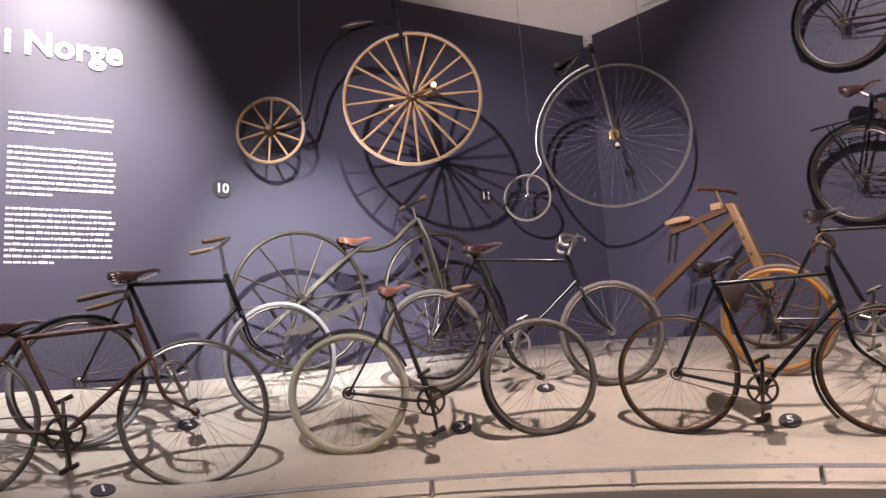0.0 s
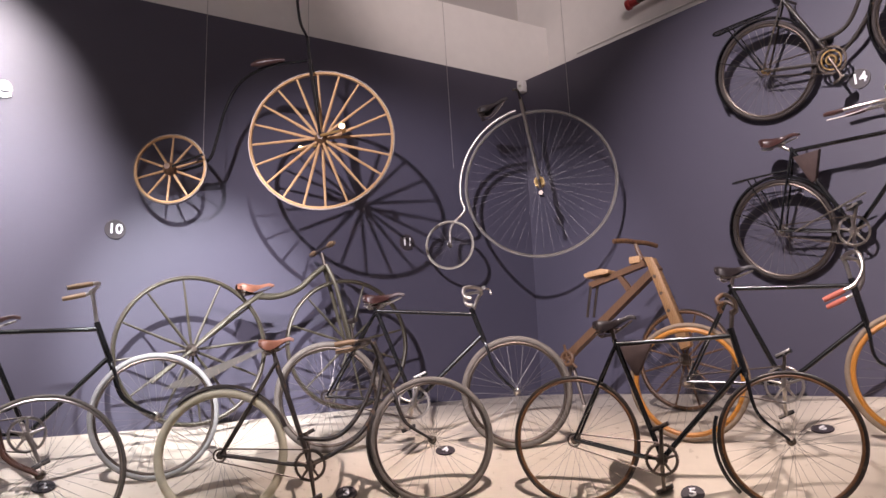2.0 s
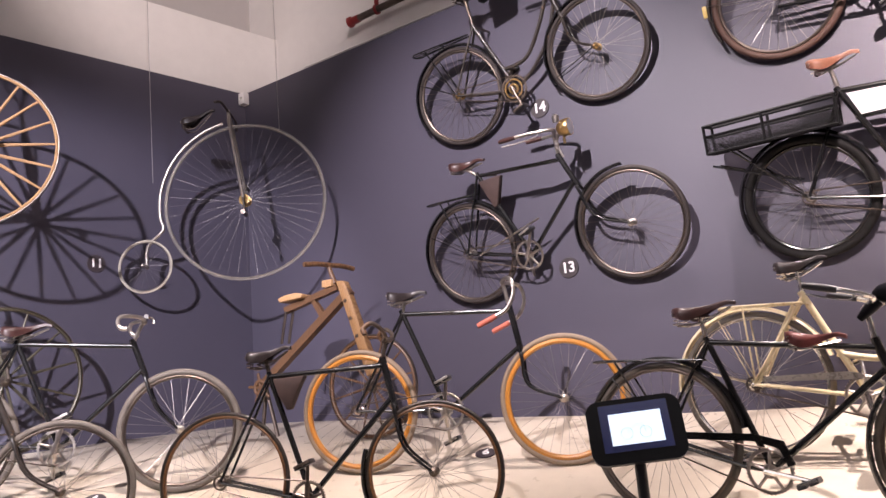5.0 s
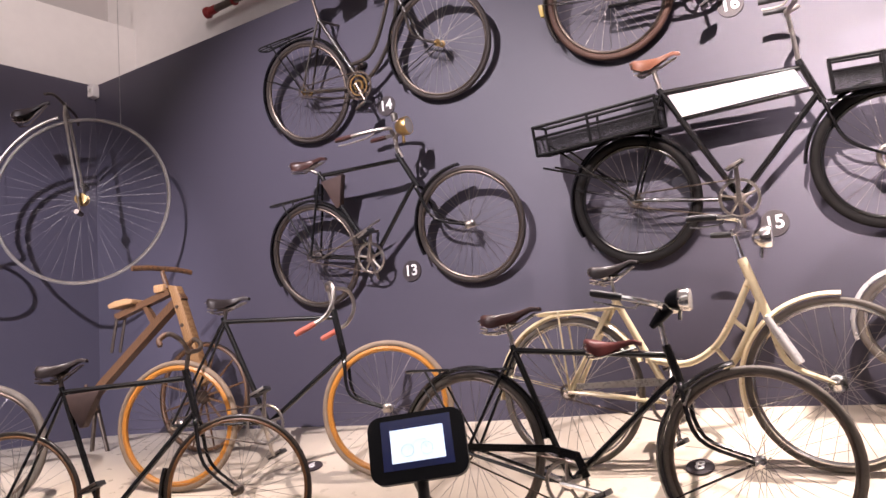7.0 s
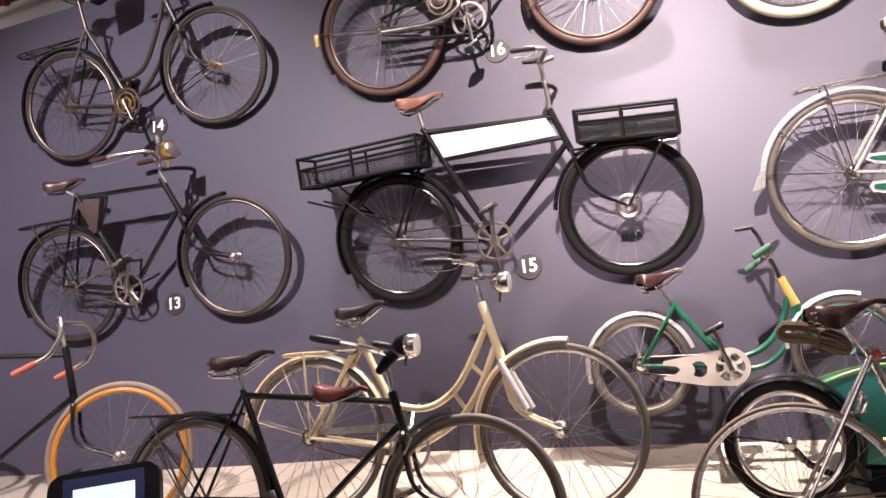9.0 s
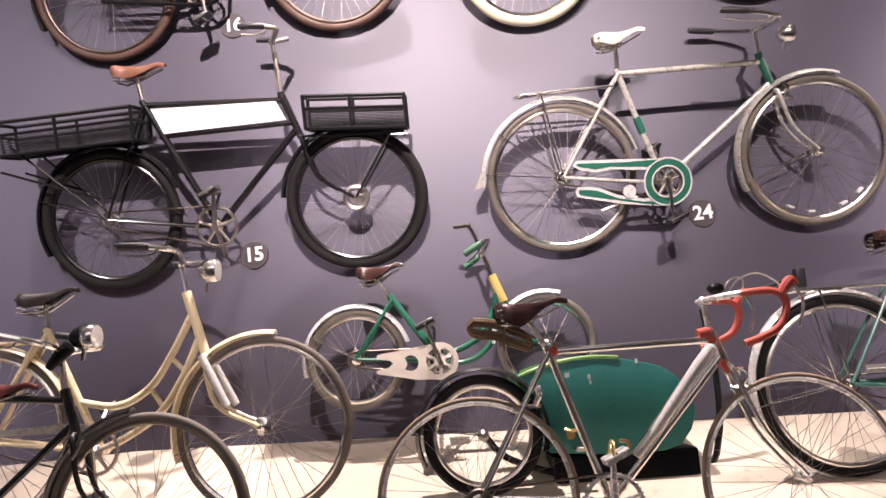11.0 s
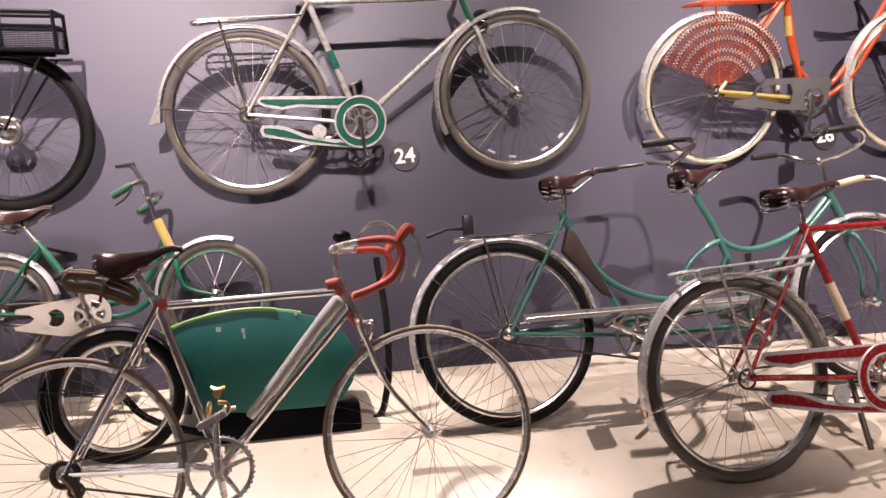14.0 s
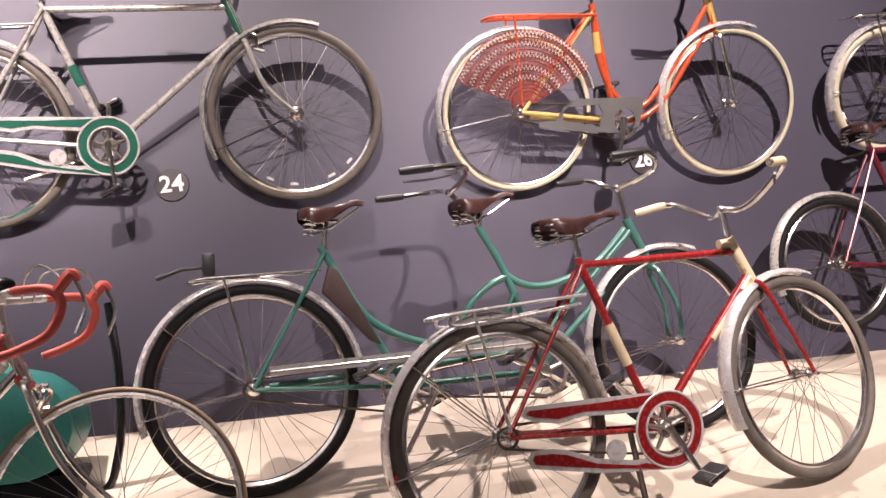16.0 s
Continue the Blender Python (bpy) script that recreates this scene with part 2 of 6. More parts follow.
def part(name, bm, material, parent=None, label="", smooth=True):
    """Links a bmesh as one mesh object, under a thing or a part."""
    me = bpy.data.meshes.new(name)
    bm.normal_update()
    bm.to_mesh(me)
    bm.free()
    me.materials.append(material)
    if smooth:
        me.polygons.foreach_set("use_smooth", [True] * len(me.polygons))
        me.set_sharp_from_angle(angle=radians(42))
    ob = new(name, me)
    if parent:
        ob.parent = parent
    if label:
        ob["label"] = label
    return ob


def tube(bm, pts, r, n=8, closed=False):
    """A swept round tube through pts; r is one radius or one for each point."""
    pts = [V(p) for p in pts]
    rs = r if isinstance(r, (list, tuple)) else [r] * len(pts)
    rings, up, count = [], None, len(pts)
    for i, p in enumerate(pts):
        a = pts[i - 1] if i or closed else p
        c = pts[(i + 1) % count] if i < count - 1 or closed else p
        t = (c - a).normalized()
        if up is None:
            up = t.orthogonal().normalized()
        up = (up - t * up.dot(t)).normalized()
        side = t.cross(up)
        rings.append([bm.verts.new(p + (up * math.cos(k * math.tau / n) + side * math.sin(k * math.tau / n)) * rs[i]) for k in range(n)])
    for i in range(count if closed else count - 1):
        a, c = rings[i], rings[(i + 1) % count]
        for k in range(n):
            bm.faces.new((a[k], a[(k + 1) % n], c[(k + 1) % n], c[k]))
    if not closed:
        bm.faces.new(rings[0][::-1])
        bm.faces.new(rings[-1])
    return bm


def curve(pts, steps=6):
    """Catmull-Rom points through pts."""
    pts = [V(p) for p in pts]
    ext = [pts[0] * 2 - pts[1], *pts, pts[-1] * 2 - pts[-2]]
    out = []
    for i in range(len(pts) - 1):
        a, b, c, d = ext[i:i + 4]
        for k in range(steps):
            t = k / steps
            out.append(0.5 * ((2 * b) + (c - a) * t + (2 * a - 5 * b + 4 * c - d) * t * t + (3 * b - a - 3 * c + d) * t ** 3))
    return out + [pts[-1]]


def box(bm, lo, hi, bevel=0.0):
    lo, hi = V(lo), V(hi)
    r = bmesh.ops.create_cube(bm, size=1, matrix=Matrix.Translation((lo + hi) / 2) @ Matrix.Diagonal((*(hi - lo), 1)))
    if bevel:
        edges = list({e for v in r["verts"] for e in v.link_edges})
        bmesh.ops.bevel(bm, geom=edges, offset=bevel, segments=2, profile=0.6, affect="EDGES")
    return bm


def ring(bm, c, big, small, seg=56, n=8, flat=1.0, a0=0.0, a1=math.tau):
    """A torus about the y axis at c; flat squeezes it across the axis."""
    full = abs(a1 - a0 - math.tau) < 1e-6
    count = seg if full else seg + 1
    rings = []
    for i in range(count):
        a = a0 + (a1 - a0) * i / seg
        d = V((math.cos(a), 0, math.sin(a)))
        rings.append([bm.verts.new(V(c) + d * (big + small * math.cos(k * math.tau / n)) + V((0, small * flat * math.sin(k * math.tau / n), 0))) for k in range(n)])
    for i in range(seg):
        a, b = rings[i], rings[(i + 1) % count]
        for k in range(n):
            bm.faces.new((a[k], b[k], b[(k + 1) % n], a[(k + 1) % n]))
    if not full:
        bm.faces.new(rings[0])
        bm.faces.new(rings[-1][::-1])
    return bm


def slab(bm, outline, y0, y1):
    """An xz outline drawn out from y0 to y1."""
    a = [bm.verts.new((x, y0, z)) for x, z in outline]
    b = [bm.verts.new((x, y1, z)) for x, z in outline]
    bm.faces.new(a)
    bm.faces.new(b[::-1])
    for i in range(len(a)):
        j = (i + 1) % len(a)
        bm.faces.new((a[j], a[i], b[i], b[j]))
    bmesh.ops.recalc_face_normals(bm, faces=bm.faces)
    return bm


def B():
    return bmesh.new()

# ---- the hall ----
FLOOR_Z, TOP_Z, CEIL_Z = -0.15, 4.325, 5.75
A_DIR, A_NORM = V((-0.2291, -0.9734, 0)), V((0.9734, -0.2291, 0))
CX, CY, RAD, SLANT = 4.4, -5.58, 4.55, 0.0263
FRONT = -0.47


def contour(x, y):
    """How far a place lies outside the front row's curve."""
    return math.hypot(x - CX, y - CY) - RAD if x < CX else y - (CY + RAD + SLANT * (x - CX))


def ground(x, y):
    """The height of the banked platform."""
    s = contour(x, y)
    g = 1.4348 - 0.6697 * math.exp(-s / 0.8605) if s > 0 else 0.7651 + 0.42 * s
    return g - 0.0593 * max(0.0, x - CX)


def structure(ob, label):
    return tagged(ob, label, "", "", "structure")


bm = B()
box(bm, (-3.2, -9.2, FLOOR_Z - 0.1), (12.2, 0.6, FLOOR_Z))
structure(part("floor", bm, FLOORG, smooth=False), "dark grey gallery floor in front of the platform")

bm = B()
box(bm, (-0.08, 0, FLOOR_Z), (12.2, 0.14, TOP_Z))
structure(part("wall_north", bm, WALL, smooth=False), "matt navy blue exhibition wall with bicycles hung on it")

bm = B()
a, b = V((0, 0, 0)), A_DIR * 9.0
o = [a, b, b - A_NORM * 0.14, a - A_NORM * 0.14]
lo = [bm.verts.new((p.x, p.y, FLOOR_Z)) for p in o]
hi = [bm.verts.new((p.x, p.y, TOP_Z)) for p in o]
bm.faces.new(lo), bm.faces.new(hi[::-1])
for i in range(4):
    bm.faces.new((lo[(i + 1) % 4], lo[i], hi[i], hi[(i + 1) % 4]))
bmesh.ops.recalc_face_normals(bm, faces=bm.faces)
structure(part("wall_west", bm, WALL, smooth=False), "matt navy blue exhibition wall with white lettering")

# white walls of the building behind and above the navy ones
bm = B()
box(bm, (-0.6, 0.44, TOP_Z - 0.7), (12.2, 0.6, CEIL_Z))
structure(part("upper_wall_north", bm, WHITE, smooth=False), "white plastered wall above the navy wall")
bm = B()
a, b = V((0.4, 0.6, 0)) - A_NORM * 0.36, A_DIR * 9.0 - A_NORM * 0.16
o = [a, b, b - A_NORM * 0.14, a - A_NORM * 0.14]
lo = [bm.verts.new((p.x, p.y, TOP_Z - 0.7)) for p in o]
hi = [bm.verts.new((p.x, p.y, 5.03)) for p in o]
bm.faces.new(lo), bm.faces.new(hi[::-1])
for i in range(4):
    bm.faces.new((lo[(i + 1) % 4], lo[i], hi[i], hi[(i + 1) % 4]))
bmesh.ops.recalc_face_normals(bm, faces=bm.faces)
structure(part("upper_wall_west", bm, WHITE, smooth=False), "white plastered wall above the navy wall")
# invented grey wall, its tone and lower edge imitate shade on the upper wall
bm = B()
a, b = V((0.1, 0.6, 0)) - A_NORM * 0.42, A_DIR * 9.0 - A_NORM * 0.62
o = [a, b, b - A_NORM * 0.1, a - A_NORM * 0.1]
lo = [bm.verts.new((p.x, p.y, 4.6)) for p in o]
hi = [bm.verts.new((p.x, p.y, CEIL_Z)) for p in o]
bm.faces.new(lo), bm.faces.new(hi[::-1])
for i in range(4):
    bm.faces.new((lo[(i + 1) % 4], lo[i], hi[i], hi[(i + 1) % 4]))
bmesh.ops.recalc_face_normals(bm, faces=bm.faces)
structure(part("shade_wall_west", bm, GREYCEIL, smooth=False), "pale grey set-back wall standing in for shade under the ceiling")
bm = B()
box(bm, (-3.2, -9.2, CEIL_Z), (12.2, 0.6, CEIL_Z + 0.1))
structure(part("ceiling", bm, GREYCEIL, smooth=False), "pale grey ceiling over the gallery")
bm = B()
box(bm, (-3.2, -9.35, FLOOR_Z), (12.2, -9.2, CEIL_Z))
structure(part("wall_south", bm, WHITE, smooth=False), "plain pale wall closing the gallery")
bm = B()
box(bm, (12.2, -9.2, FLOOR_Z), (12.35, 0.6, CEIL_Z))
structure(part("wall_east", bm, WHITE, smooth=False), "plain pale wall closing the gallery")
bm = B()
box(bm, (-3.35, -9.2, FLOOR_Z), (-3.2, 0.6, CEIL_Z))
structure(part("wall_far_west", bm, WHITE, smooth=False), "plain pale wall closing the gallery")


# ---- the banked platform ----
def front_line():
    """Points on the front row's curve with the way towards the walls."""
    out = []
    for i in range(57):
        f = radians(206 - 116 * i / 56)
        n = V((math.cos(f), math.sin(f), 0))
        out.append((V((CX, CY, 0)) + n * RAD, n))
    for i in range(1, 40):
        x = CX + 7.79 * i / 39
        out.append((V((x, CY + RAD + SLANT * (x - CX), 0)), V((0, 1, 0))))
    return out


LINE = front_line()
bm = B()
rows = []
for c, n in LINE:
    reach = 9.0
    if n.y > 1e-6:
        reach = min(reach, -c.y / n.y)
    d = A_NORM.dot(n)
    if d < -1e-6:
        reach = min(reach, A_NORM.dot(c) / -d)
    reach += 0.03
    row = []
    for k in range(19):
        s = FRONT + (reach - FRONT) * (k / 18) ** 1.15
        p = c + n * s
        row.append(bm.verts.new((p.x, p.y, ground(p.x, p.y))))
    rows.append(row)
for a, b in zip(rows, rows[1:]):
    for k in range(18):
        bm.faces.new((a[k], b[k], b[k + 1], a[k + 1]))
bmesh.ops.recalc_face_normals(bm, faces=bm.faces)
structure(part("platform", bm, BEIGE), "banked beige platform carrying the bicycles")
bm = B()
for (c, n), (d, m) in zip(LINE, LINE[1:]):
    quad = []
    for p, q in ((c, n), (d, m)):
        e, g = p + q * FRONT, p + q * (FRONT - 0.05)
        z = ground((p + q * FRONT).x, (p + q * FRONT).y)
        quad.append([V((e.x, e.y, z + 0.004)), V((g.x, g.y, z + 0.004)), V((g.x, g.y, FLOOR_Z)), V((e.x, e.y, FLOOR_Z))])
    va, vb = [bm.verts.new(v) for v in quad[0]], [bm.verts.new(v) for v in quad[1]]
    for k in range(3):
        bm.faces.new((va[k], va[k + 1], vb[k + 1], vb[k]))
bmesh.ops.remove_doubles(bm, verts=bm.verts, dist=1e-4)
bmesh.ops.recalc_face_normals(bm, faces=bm.faces)
structure(part("platform_edge", bm, EDGE), "pale board edging the platform")

# low steel rail along the platform's edge
rail = tagged(new("low_rail"), "low brushed steel rail on short posts along the platform edge", "rail")
pts = [c + n * (FRONT + 0.03) for c, n in LINE]
pts = [V((p.x, p.y, ground(p.x, p.y) + 0.085)) for p in pts]
bm = B()
tube(bm, pts, 0.011, 8)
part("top_bar", bm, RAILMAT, rail)
run, nextpost = 0.0, 0.35
for p, q in zip(pts, pts[1:]):
    run += (q - p).length
    if run > nextpost:
        nextpost += 1.0
        bm = B()
        box(bm, (q.x - 0.011, q.y - 0.011, q.z - 0.09), (q.x + 0.011, q.y + 0.011, q.z + 0.004), 0.002)
        part("post", bm, RAILMAT, rail)


# ---- lettering ----
def letters(text, size, depth=0.004, bold=0.022):
    data = bpy.data.curves.new("letters", "FONT")
    data.body, data.size, data.extrude, data.align_x, data.align_y, data.resolution_u = text, size, depth / 2, "CENTER", "CENTER", 3
    data.offset = size * bold
    ob = bpy.data.objects.new("letters", data)
    scene.collection.objects.link(ob)
    bpy.context.view_layer.update()
    me = bpy.data.meshes.new_from_object(ob)
    bpy.data.objects.remove(ob)
    return me


def number_label(text, place, facing, radius=0.062):
    """A round dark label with pale figures; facing turns its z axis."""
    holder = tagged(new("number_label"), "round dark label with the white number " + text, "label", "number labels")
    holder.matrix_world = Matrix.Translation(place) @ facing
    bm = B()
    bmesh.ops.create_cone(bm, cap_ends=True, segments=28, radius1=radius, radius2=radius * 0.97, depth=0.006, matrix=Matrix.Translation((0, 0, 0.003)))
    part("disc", bm, DISC, holder, "dark round disc")
    me = letters(text, radius * 1.25)
    me.materials.clear()
    me.materials.append(LETTER)
    ob = new("numeral", me)
    ob.parent = holder
    ob.matrix_local = Matrix.Translation((0, 0, 0.009)) @ Matrix.Diagonal((1.12, 1.12, 1, 1))
    ob["label"] = "bold white figures"


ON_B = pose(0, 0, 0, 90, 0, 0)
ON_A = Matrix(((-A_DIR.x, 0, A_NORM.x, 0), (-A_DIR.y, 0, A_NORM.y, 0), (0, 1, 0, 0), (0, 0, 0, 1)))
for text, x, z in (("14", 2.863, 3.326), ("13", 2.933, 2.207), ("15", 5.031, 2.086), ("24", 7.194, 2.015), ("26", 9.262, 1.892), ("16", 5.021, 3.277)):
    number_label(text, (x, -0.002, z), ON_B, 0.068)
for text, d, z in (("10", 3.50, 2.59), ("11", 1.28, 2.666)):
    p = A_DIR * d + A_NORM * 0.002
    number_label(text, (p.x, p.y, z), ON_A, 0.068)
for text, x, y in (("1", 0.10, -4.48), ("2", -0.20, -3.92), ("3", 0.748, -2.624), ("4", 0.864, -1.97), ("5", 2.213, -1.485), ("6", 2.60, -0.70), ("8", 4.60, -0.62)):
    e = 0.05
    gx, gy = (ground(x + e, y) - ground(x - e, y)) / (2 * e), (ground(x, y + e) - ground(x, y - e)) / (2 * e)
    up = V((-gx, -gy, 1)).normalized()
    ahead = V((x - 4.5, y + 5.2, 0))
    right = ahead.cross(up).normalized()
    ahead = up.cross(right)
    m = Matrix((right, ahead, up)).transposed().to_4x4()
    number_label(text, V((x, y, ground(x, y))) + up * 0.003, m, 0.060)

# title and columns of text on the west wall
panel = tagged(new("wall_text"), "white wall lettering, a title above columns of small text", "wall text")
panel.matrix_world = Matrix.Translation(A_DIR * 4.52 + A_NORM * 0.003) @ ON_A
me = letters("i Norge", 0.262, 0.006, 0.027)
me.materials.clear()
me.materials.append(LETTER)
ob = new("title", me)
ob.parent = panel
xs, ys = [v.co.x for v in me.vertices], [v.co.y for v in me.vertices]
wide, high = 0.715 / (max(xs) - min(xs)), 0.225 / (max(ys) - min(ys))
ob.matrix_local = Matrix.Translation((-0.364 - min(xs) * wide, 3.365 - min(ys) * high, 0.004)) @ Matrix.Diagonal((wide, high, 1, 1))
ob["label"] = "bold white title"
rnd = random.Random(4)
for col in (0, 1):
    x0 = -0.325 - 0.74 * col
    for top, lines in ((3.02, 4), (2.79, 9), (2.385, 10)):
        bm = B()
        for k in range(lines):
            z, x = top - k * 0.0385, x0
            end = x0 + (0.64 if k < lines - 1 else rnd.uniform(0.2, 0.5))
            while x < end - 0.03:
                w = min(rnd.uniform(0.012, 0.055), end - x)
                h = rnd.choice((0.012, 0.013, 0.016))
                box(bm, (x, z - 0.010, 0.001), (x + w, z - 0.010 + h, 0.003))
                x += w + 0.007
        part("text_block", bm, LETTER, panel, "small white lines of text", False)

# red pipe with a valve above the north wall, and the small box in the corner
pipe = tagged(new("sprinkler_pipe"), "dark pipe with red valve under the ceiling behind the wall", "pipe")
bm = B()
tube(bm, [(1.12, 0.30, 4.78), (4.4, 0.30, 4.86)], 0.030, 12)
part("pipe_run", bm, DKSTEEL, pipe)
for x in (1.75, 3.4):
    bm = B()
    tube(bm, [(x, 0.30, 4.80), (x, 0.30, CEIL_Z + 0.01)], 0.006, 6)
    ring(bm, (x, 0.30, 4.797 + 0.024 * (x - 1.12)), 0.034, 0.005, 20, 6)
    part("hanger", bm, GREYCEIL, pipe, "grey hanger rod")
bm = B()
tube(bm, [(1.02, 0.30, 4.775), (1.05, 0.30, 4.775), (1.06, 0.30, 4.775), (1.13, 0.30, 4.78)], [0.048, 0.048, 0.035, 0.035], 12)
tube(bm, [(1.32, 0.30, 4.785), (1.34, 0.30, 4.785)], 0.045, 12)
tube(bm, [(1.33, 0.30, 4.78), (1.33, 0.30, 4.90), (1.33, 0.30, 4.905), (1.33, 0.30, 4.93)], [0.020, 0.020, 0.034, 0.034], 10)
part("valve", bm, PIPERED, pipe, "red painted valve")
bm = B()
tube(bm, [(0.35, 0.43, 4.62), (4.5, 0.43, 4.62)], 0.008, 6)
tagged(part("conduit", bm, WHITE), "thin white cable conduit along the upper wall", "conduit")
sensor = tagged(new("corner_sensor"), "small white box in the corner under the wall top", "sensor")
bm = B()
box(bm, (-0.01, -0.07, 4.20), (0.06, -0.005, 4.31), 0.008)
part("housing", bm, PAPER, sensor)
bm = B()
bmesh.ops.create_uvsphere(bm, u_segments=10, v_segments=6, radius=0.014, matrix=Matrix.Translation((0.03, -0.07, 4.255)))
part("lens", bm, LENS, sensor)

# ---- bicycles ----


def wheel(parent, c, R, tyre, rim, spokes_mat, hub_mat, tr=0.019, spokes=36, turn=None, hub_r=0.022, rim_r=0.011, tyre_label="", rim_label="", cross=0.05, wheel_name="wheel", wide=0.032, spoke_r=0.0010):
    """A wire wheel about the y axis: rim, tyre, hub and crossed spokes."""
    turn = turn or Matrix.Identity(4)
    c = V(c)
    bm = B()
    ring(bm, c, R - 2 * tr - rim_r * 0.4, rim_r, 64, 8, 1.25)
    bm.transform(turn)
    w = part(wheel_name, bm, rim, parent, rim_label)
    bm = B()
    ring(bm, c, R - tr, tr, 64, 10)
    bm.transform(turn)
    part("tyre", bm, tyre, w, tyre_label)
    bm = B()
    inner = R - 2 * tr - rim_r
    rnd = random.Random(int(R * 1000) + spokes)
    for i in range(spokes):
        side = 1 if i % 2 else -1
        a = math.tau * i / spokes
        b = a + (0.9 if (i // 2) % 2 else -0.9) * (cross > 0)
        s = V((math.cos(b) * hub_r, side * wide, math.sin(b) * hub_r))
        e = V((math.cos(a) * inner, 0, math.sin(a) * inner))
        tube(bm, [c + s, c + e], spoke_r, 4)
    bm.transform(turn)
    part("spokes", bm, spokes_mat, w, "thin wire spokes")
    bm = B()
    tube(bm, [c + V((0, y, 0)) for y in (-0.062, -0.055, -0.045, -0.040, -0.034, -0.028, -0.024, 0.024, 0.028, 0.034, 0.040, 0.045, 0.055, 0.062)],
         [0.006, 0.009, 0.009, 0.014, hub_r, hub_r, 0.014, 0.014, hub_r, hub_r, 0.014, 0.009, 0.009, 0.006], 14)
    bm.transform(turn)
    part("hub", bm, hub_mat, w)
    return w


def saddle(parent, rear, nose, leather, metal, wide=0.10, turn=None, label="", deep=1.0):
    """A sprung leather saddle from its rear to its nose (x, z)."""
    bm = B()
    length = nose[0] - rear[0]
    rows = []
    for i in range(17):
        u = i / 16
        x = rear[0] + length * u
        back = math.sin(min(1, (u + 0.03) / 0.20) * math.pi / 2)
        w = wide * (0.16 + 0.84 * back * (1 / (1 + math.exp((u - 0.44) * 13))))
        z = rear[1] + (nose[1] - rear[1]) * u + 0.012 - 0.016 * math.sin(math.pi * min(1, u * 1.2)) - 0.014 * (1 - back) - 0.008 * max(0, u - 0.88) / 0.12
        skirt = 0.010 + 0.030 * deep * math.exp(-((u - 0.30) / 0.28) ** 2) + 0.006 * (1 - u)
        row = []
        for k in range(13):
            f = -1 + 2 * k / 12
            y = w * math.sin(f * math.pi / 2) * (1.0 if abs(f) < 0.7 else 1.0 - 0.10 * (abs(f) - 0.7) / 0.3)
            drop = 0.010 * f * f * (w / wide) + skirt * max(0, abs(f) - 0.5) ** 1.4 / 0.38
            row.append(bm.verts.new((x, y, z - drop)))
        rows.append(row)
    for a, b in zip(rows, rows[1:]):
        for k in range(12):
            bm.faces.new((a[k], b[k], b[k + 1], a[k + 1]))
    ext = bmesh.ops.extrude_face_region(bm, geom=list(bm.faces))
    for v in ext["geom"]:
        if isinstance(v, bmesh.types.BMVert):
            v.co.z -= 0.006
    bmesh.ops.recalc_face_normals(bm, faces=bm.faces)
    if turn:
        bm.transform(turn)
    s = part("saddle", bm, leather, parent, label)
    bm = B()
    zr, zn = rear[1] - 0.045, nose[1] - 0.02
    for y in (-1, 1):
        tube(bm, curve([(rear[0] + 0.035, y * wide * 0.6, zr - 0.03), (rear[0] + length * 0.45, y * 0.028, zr - 0.020), (nose[0] - 0.02, y * 0.010, zn)], 4), 0.0035, 6)
        coil = [(rear[0] + 0.035 + 0.017 * math.cos(t * 1.25), y * wide * 0.62 + 0.017 * math.sin(t * 1.25), zr + 0.035 - 0.0034 * t) for t in range(21)]
        tube(bm, coil, 0.003, 5)
    tube(bm, [(rear[0] + 0.035, -wide * 0.62, zr - 0.033), (rear[0] + 0.035, wide * 0.62, zr - 0.033)], 0.0045, 6)
    tube(bm, [(rear[0] + 0.015, -wide * 0.75, zr + 0.022), (rear[0] + 0.008, 0, zr + 0.030), (rear[0] + 0.015, wide * 0.75, zr + 0.022)], 0.004, 6)
    part("spring_frame", bm, metal, s, "coiled metal springs")
    return s


def pedal(parent, c, metal, rubber):
    x, y, z = c
    bm = B()
    box(bm, (x - 0.040, y - 0.048, z - 0.004), (x + 0.040, y - 0.043, z + 0.009), 0.002)
    box(bm, (x - 0.040, y + 0.043, z - 0.004), (x + 0.040, y + 0.048, z + 0.009), 0.002)
    tube(bm, [(x, y - 0.05, z), (x, y + 0.05, z)], 0.008, 8)
    swing = Matrix.Translation((x, y, z)) @ Matrix.Rotation(radians(-24), 4, "Y") @ Matrix.Translation((-x, -y, -z))
    bm.transform(swing)
    p = part("pedal", bm, metal, parent)
    for dx in (-0.024, 0.024):
        bm = B()
        box(bm, (x + dx - 0.019, y - 0.042, z - 0.011), (x + dx + 0.019, y + 0.042, z + 0.011), 0.003)
        bm.transform(swing)
        part("tread", bm, rubber, p)


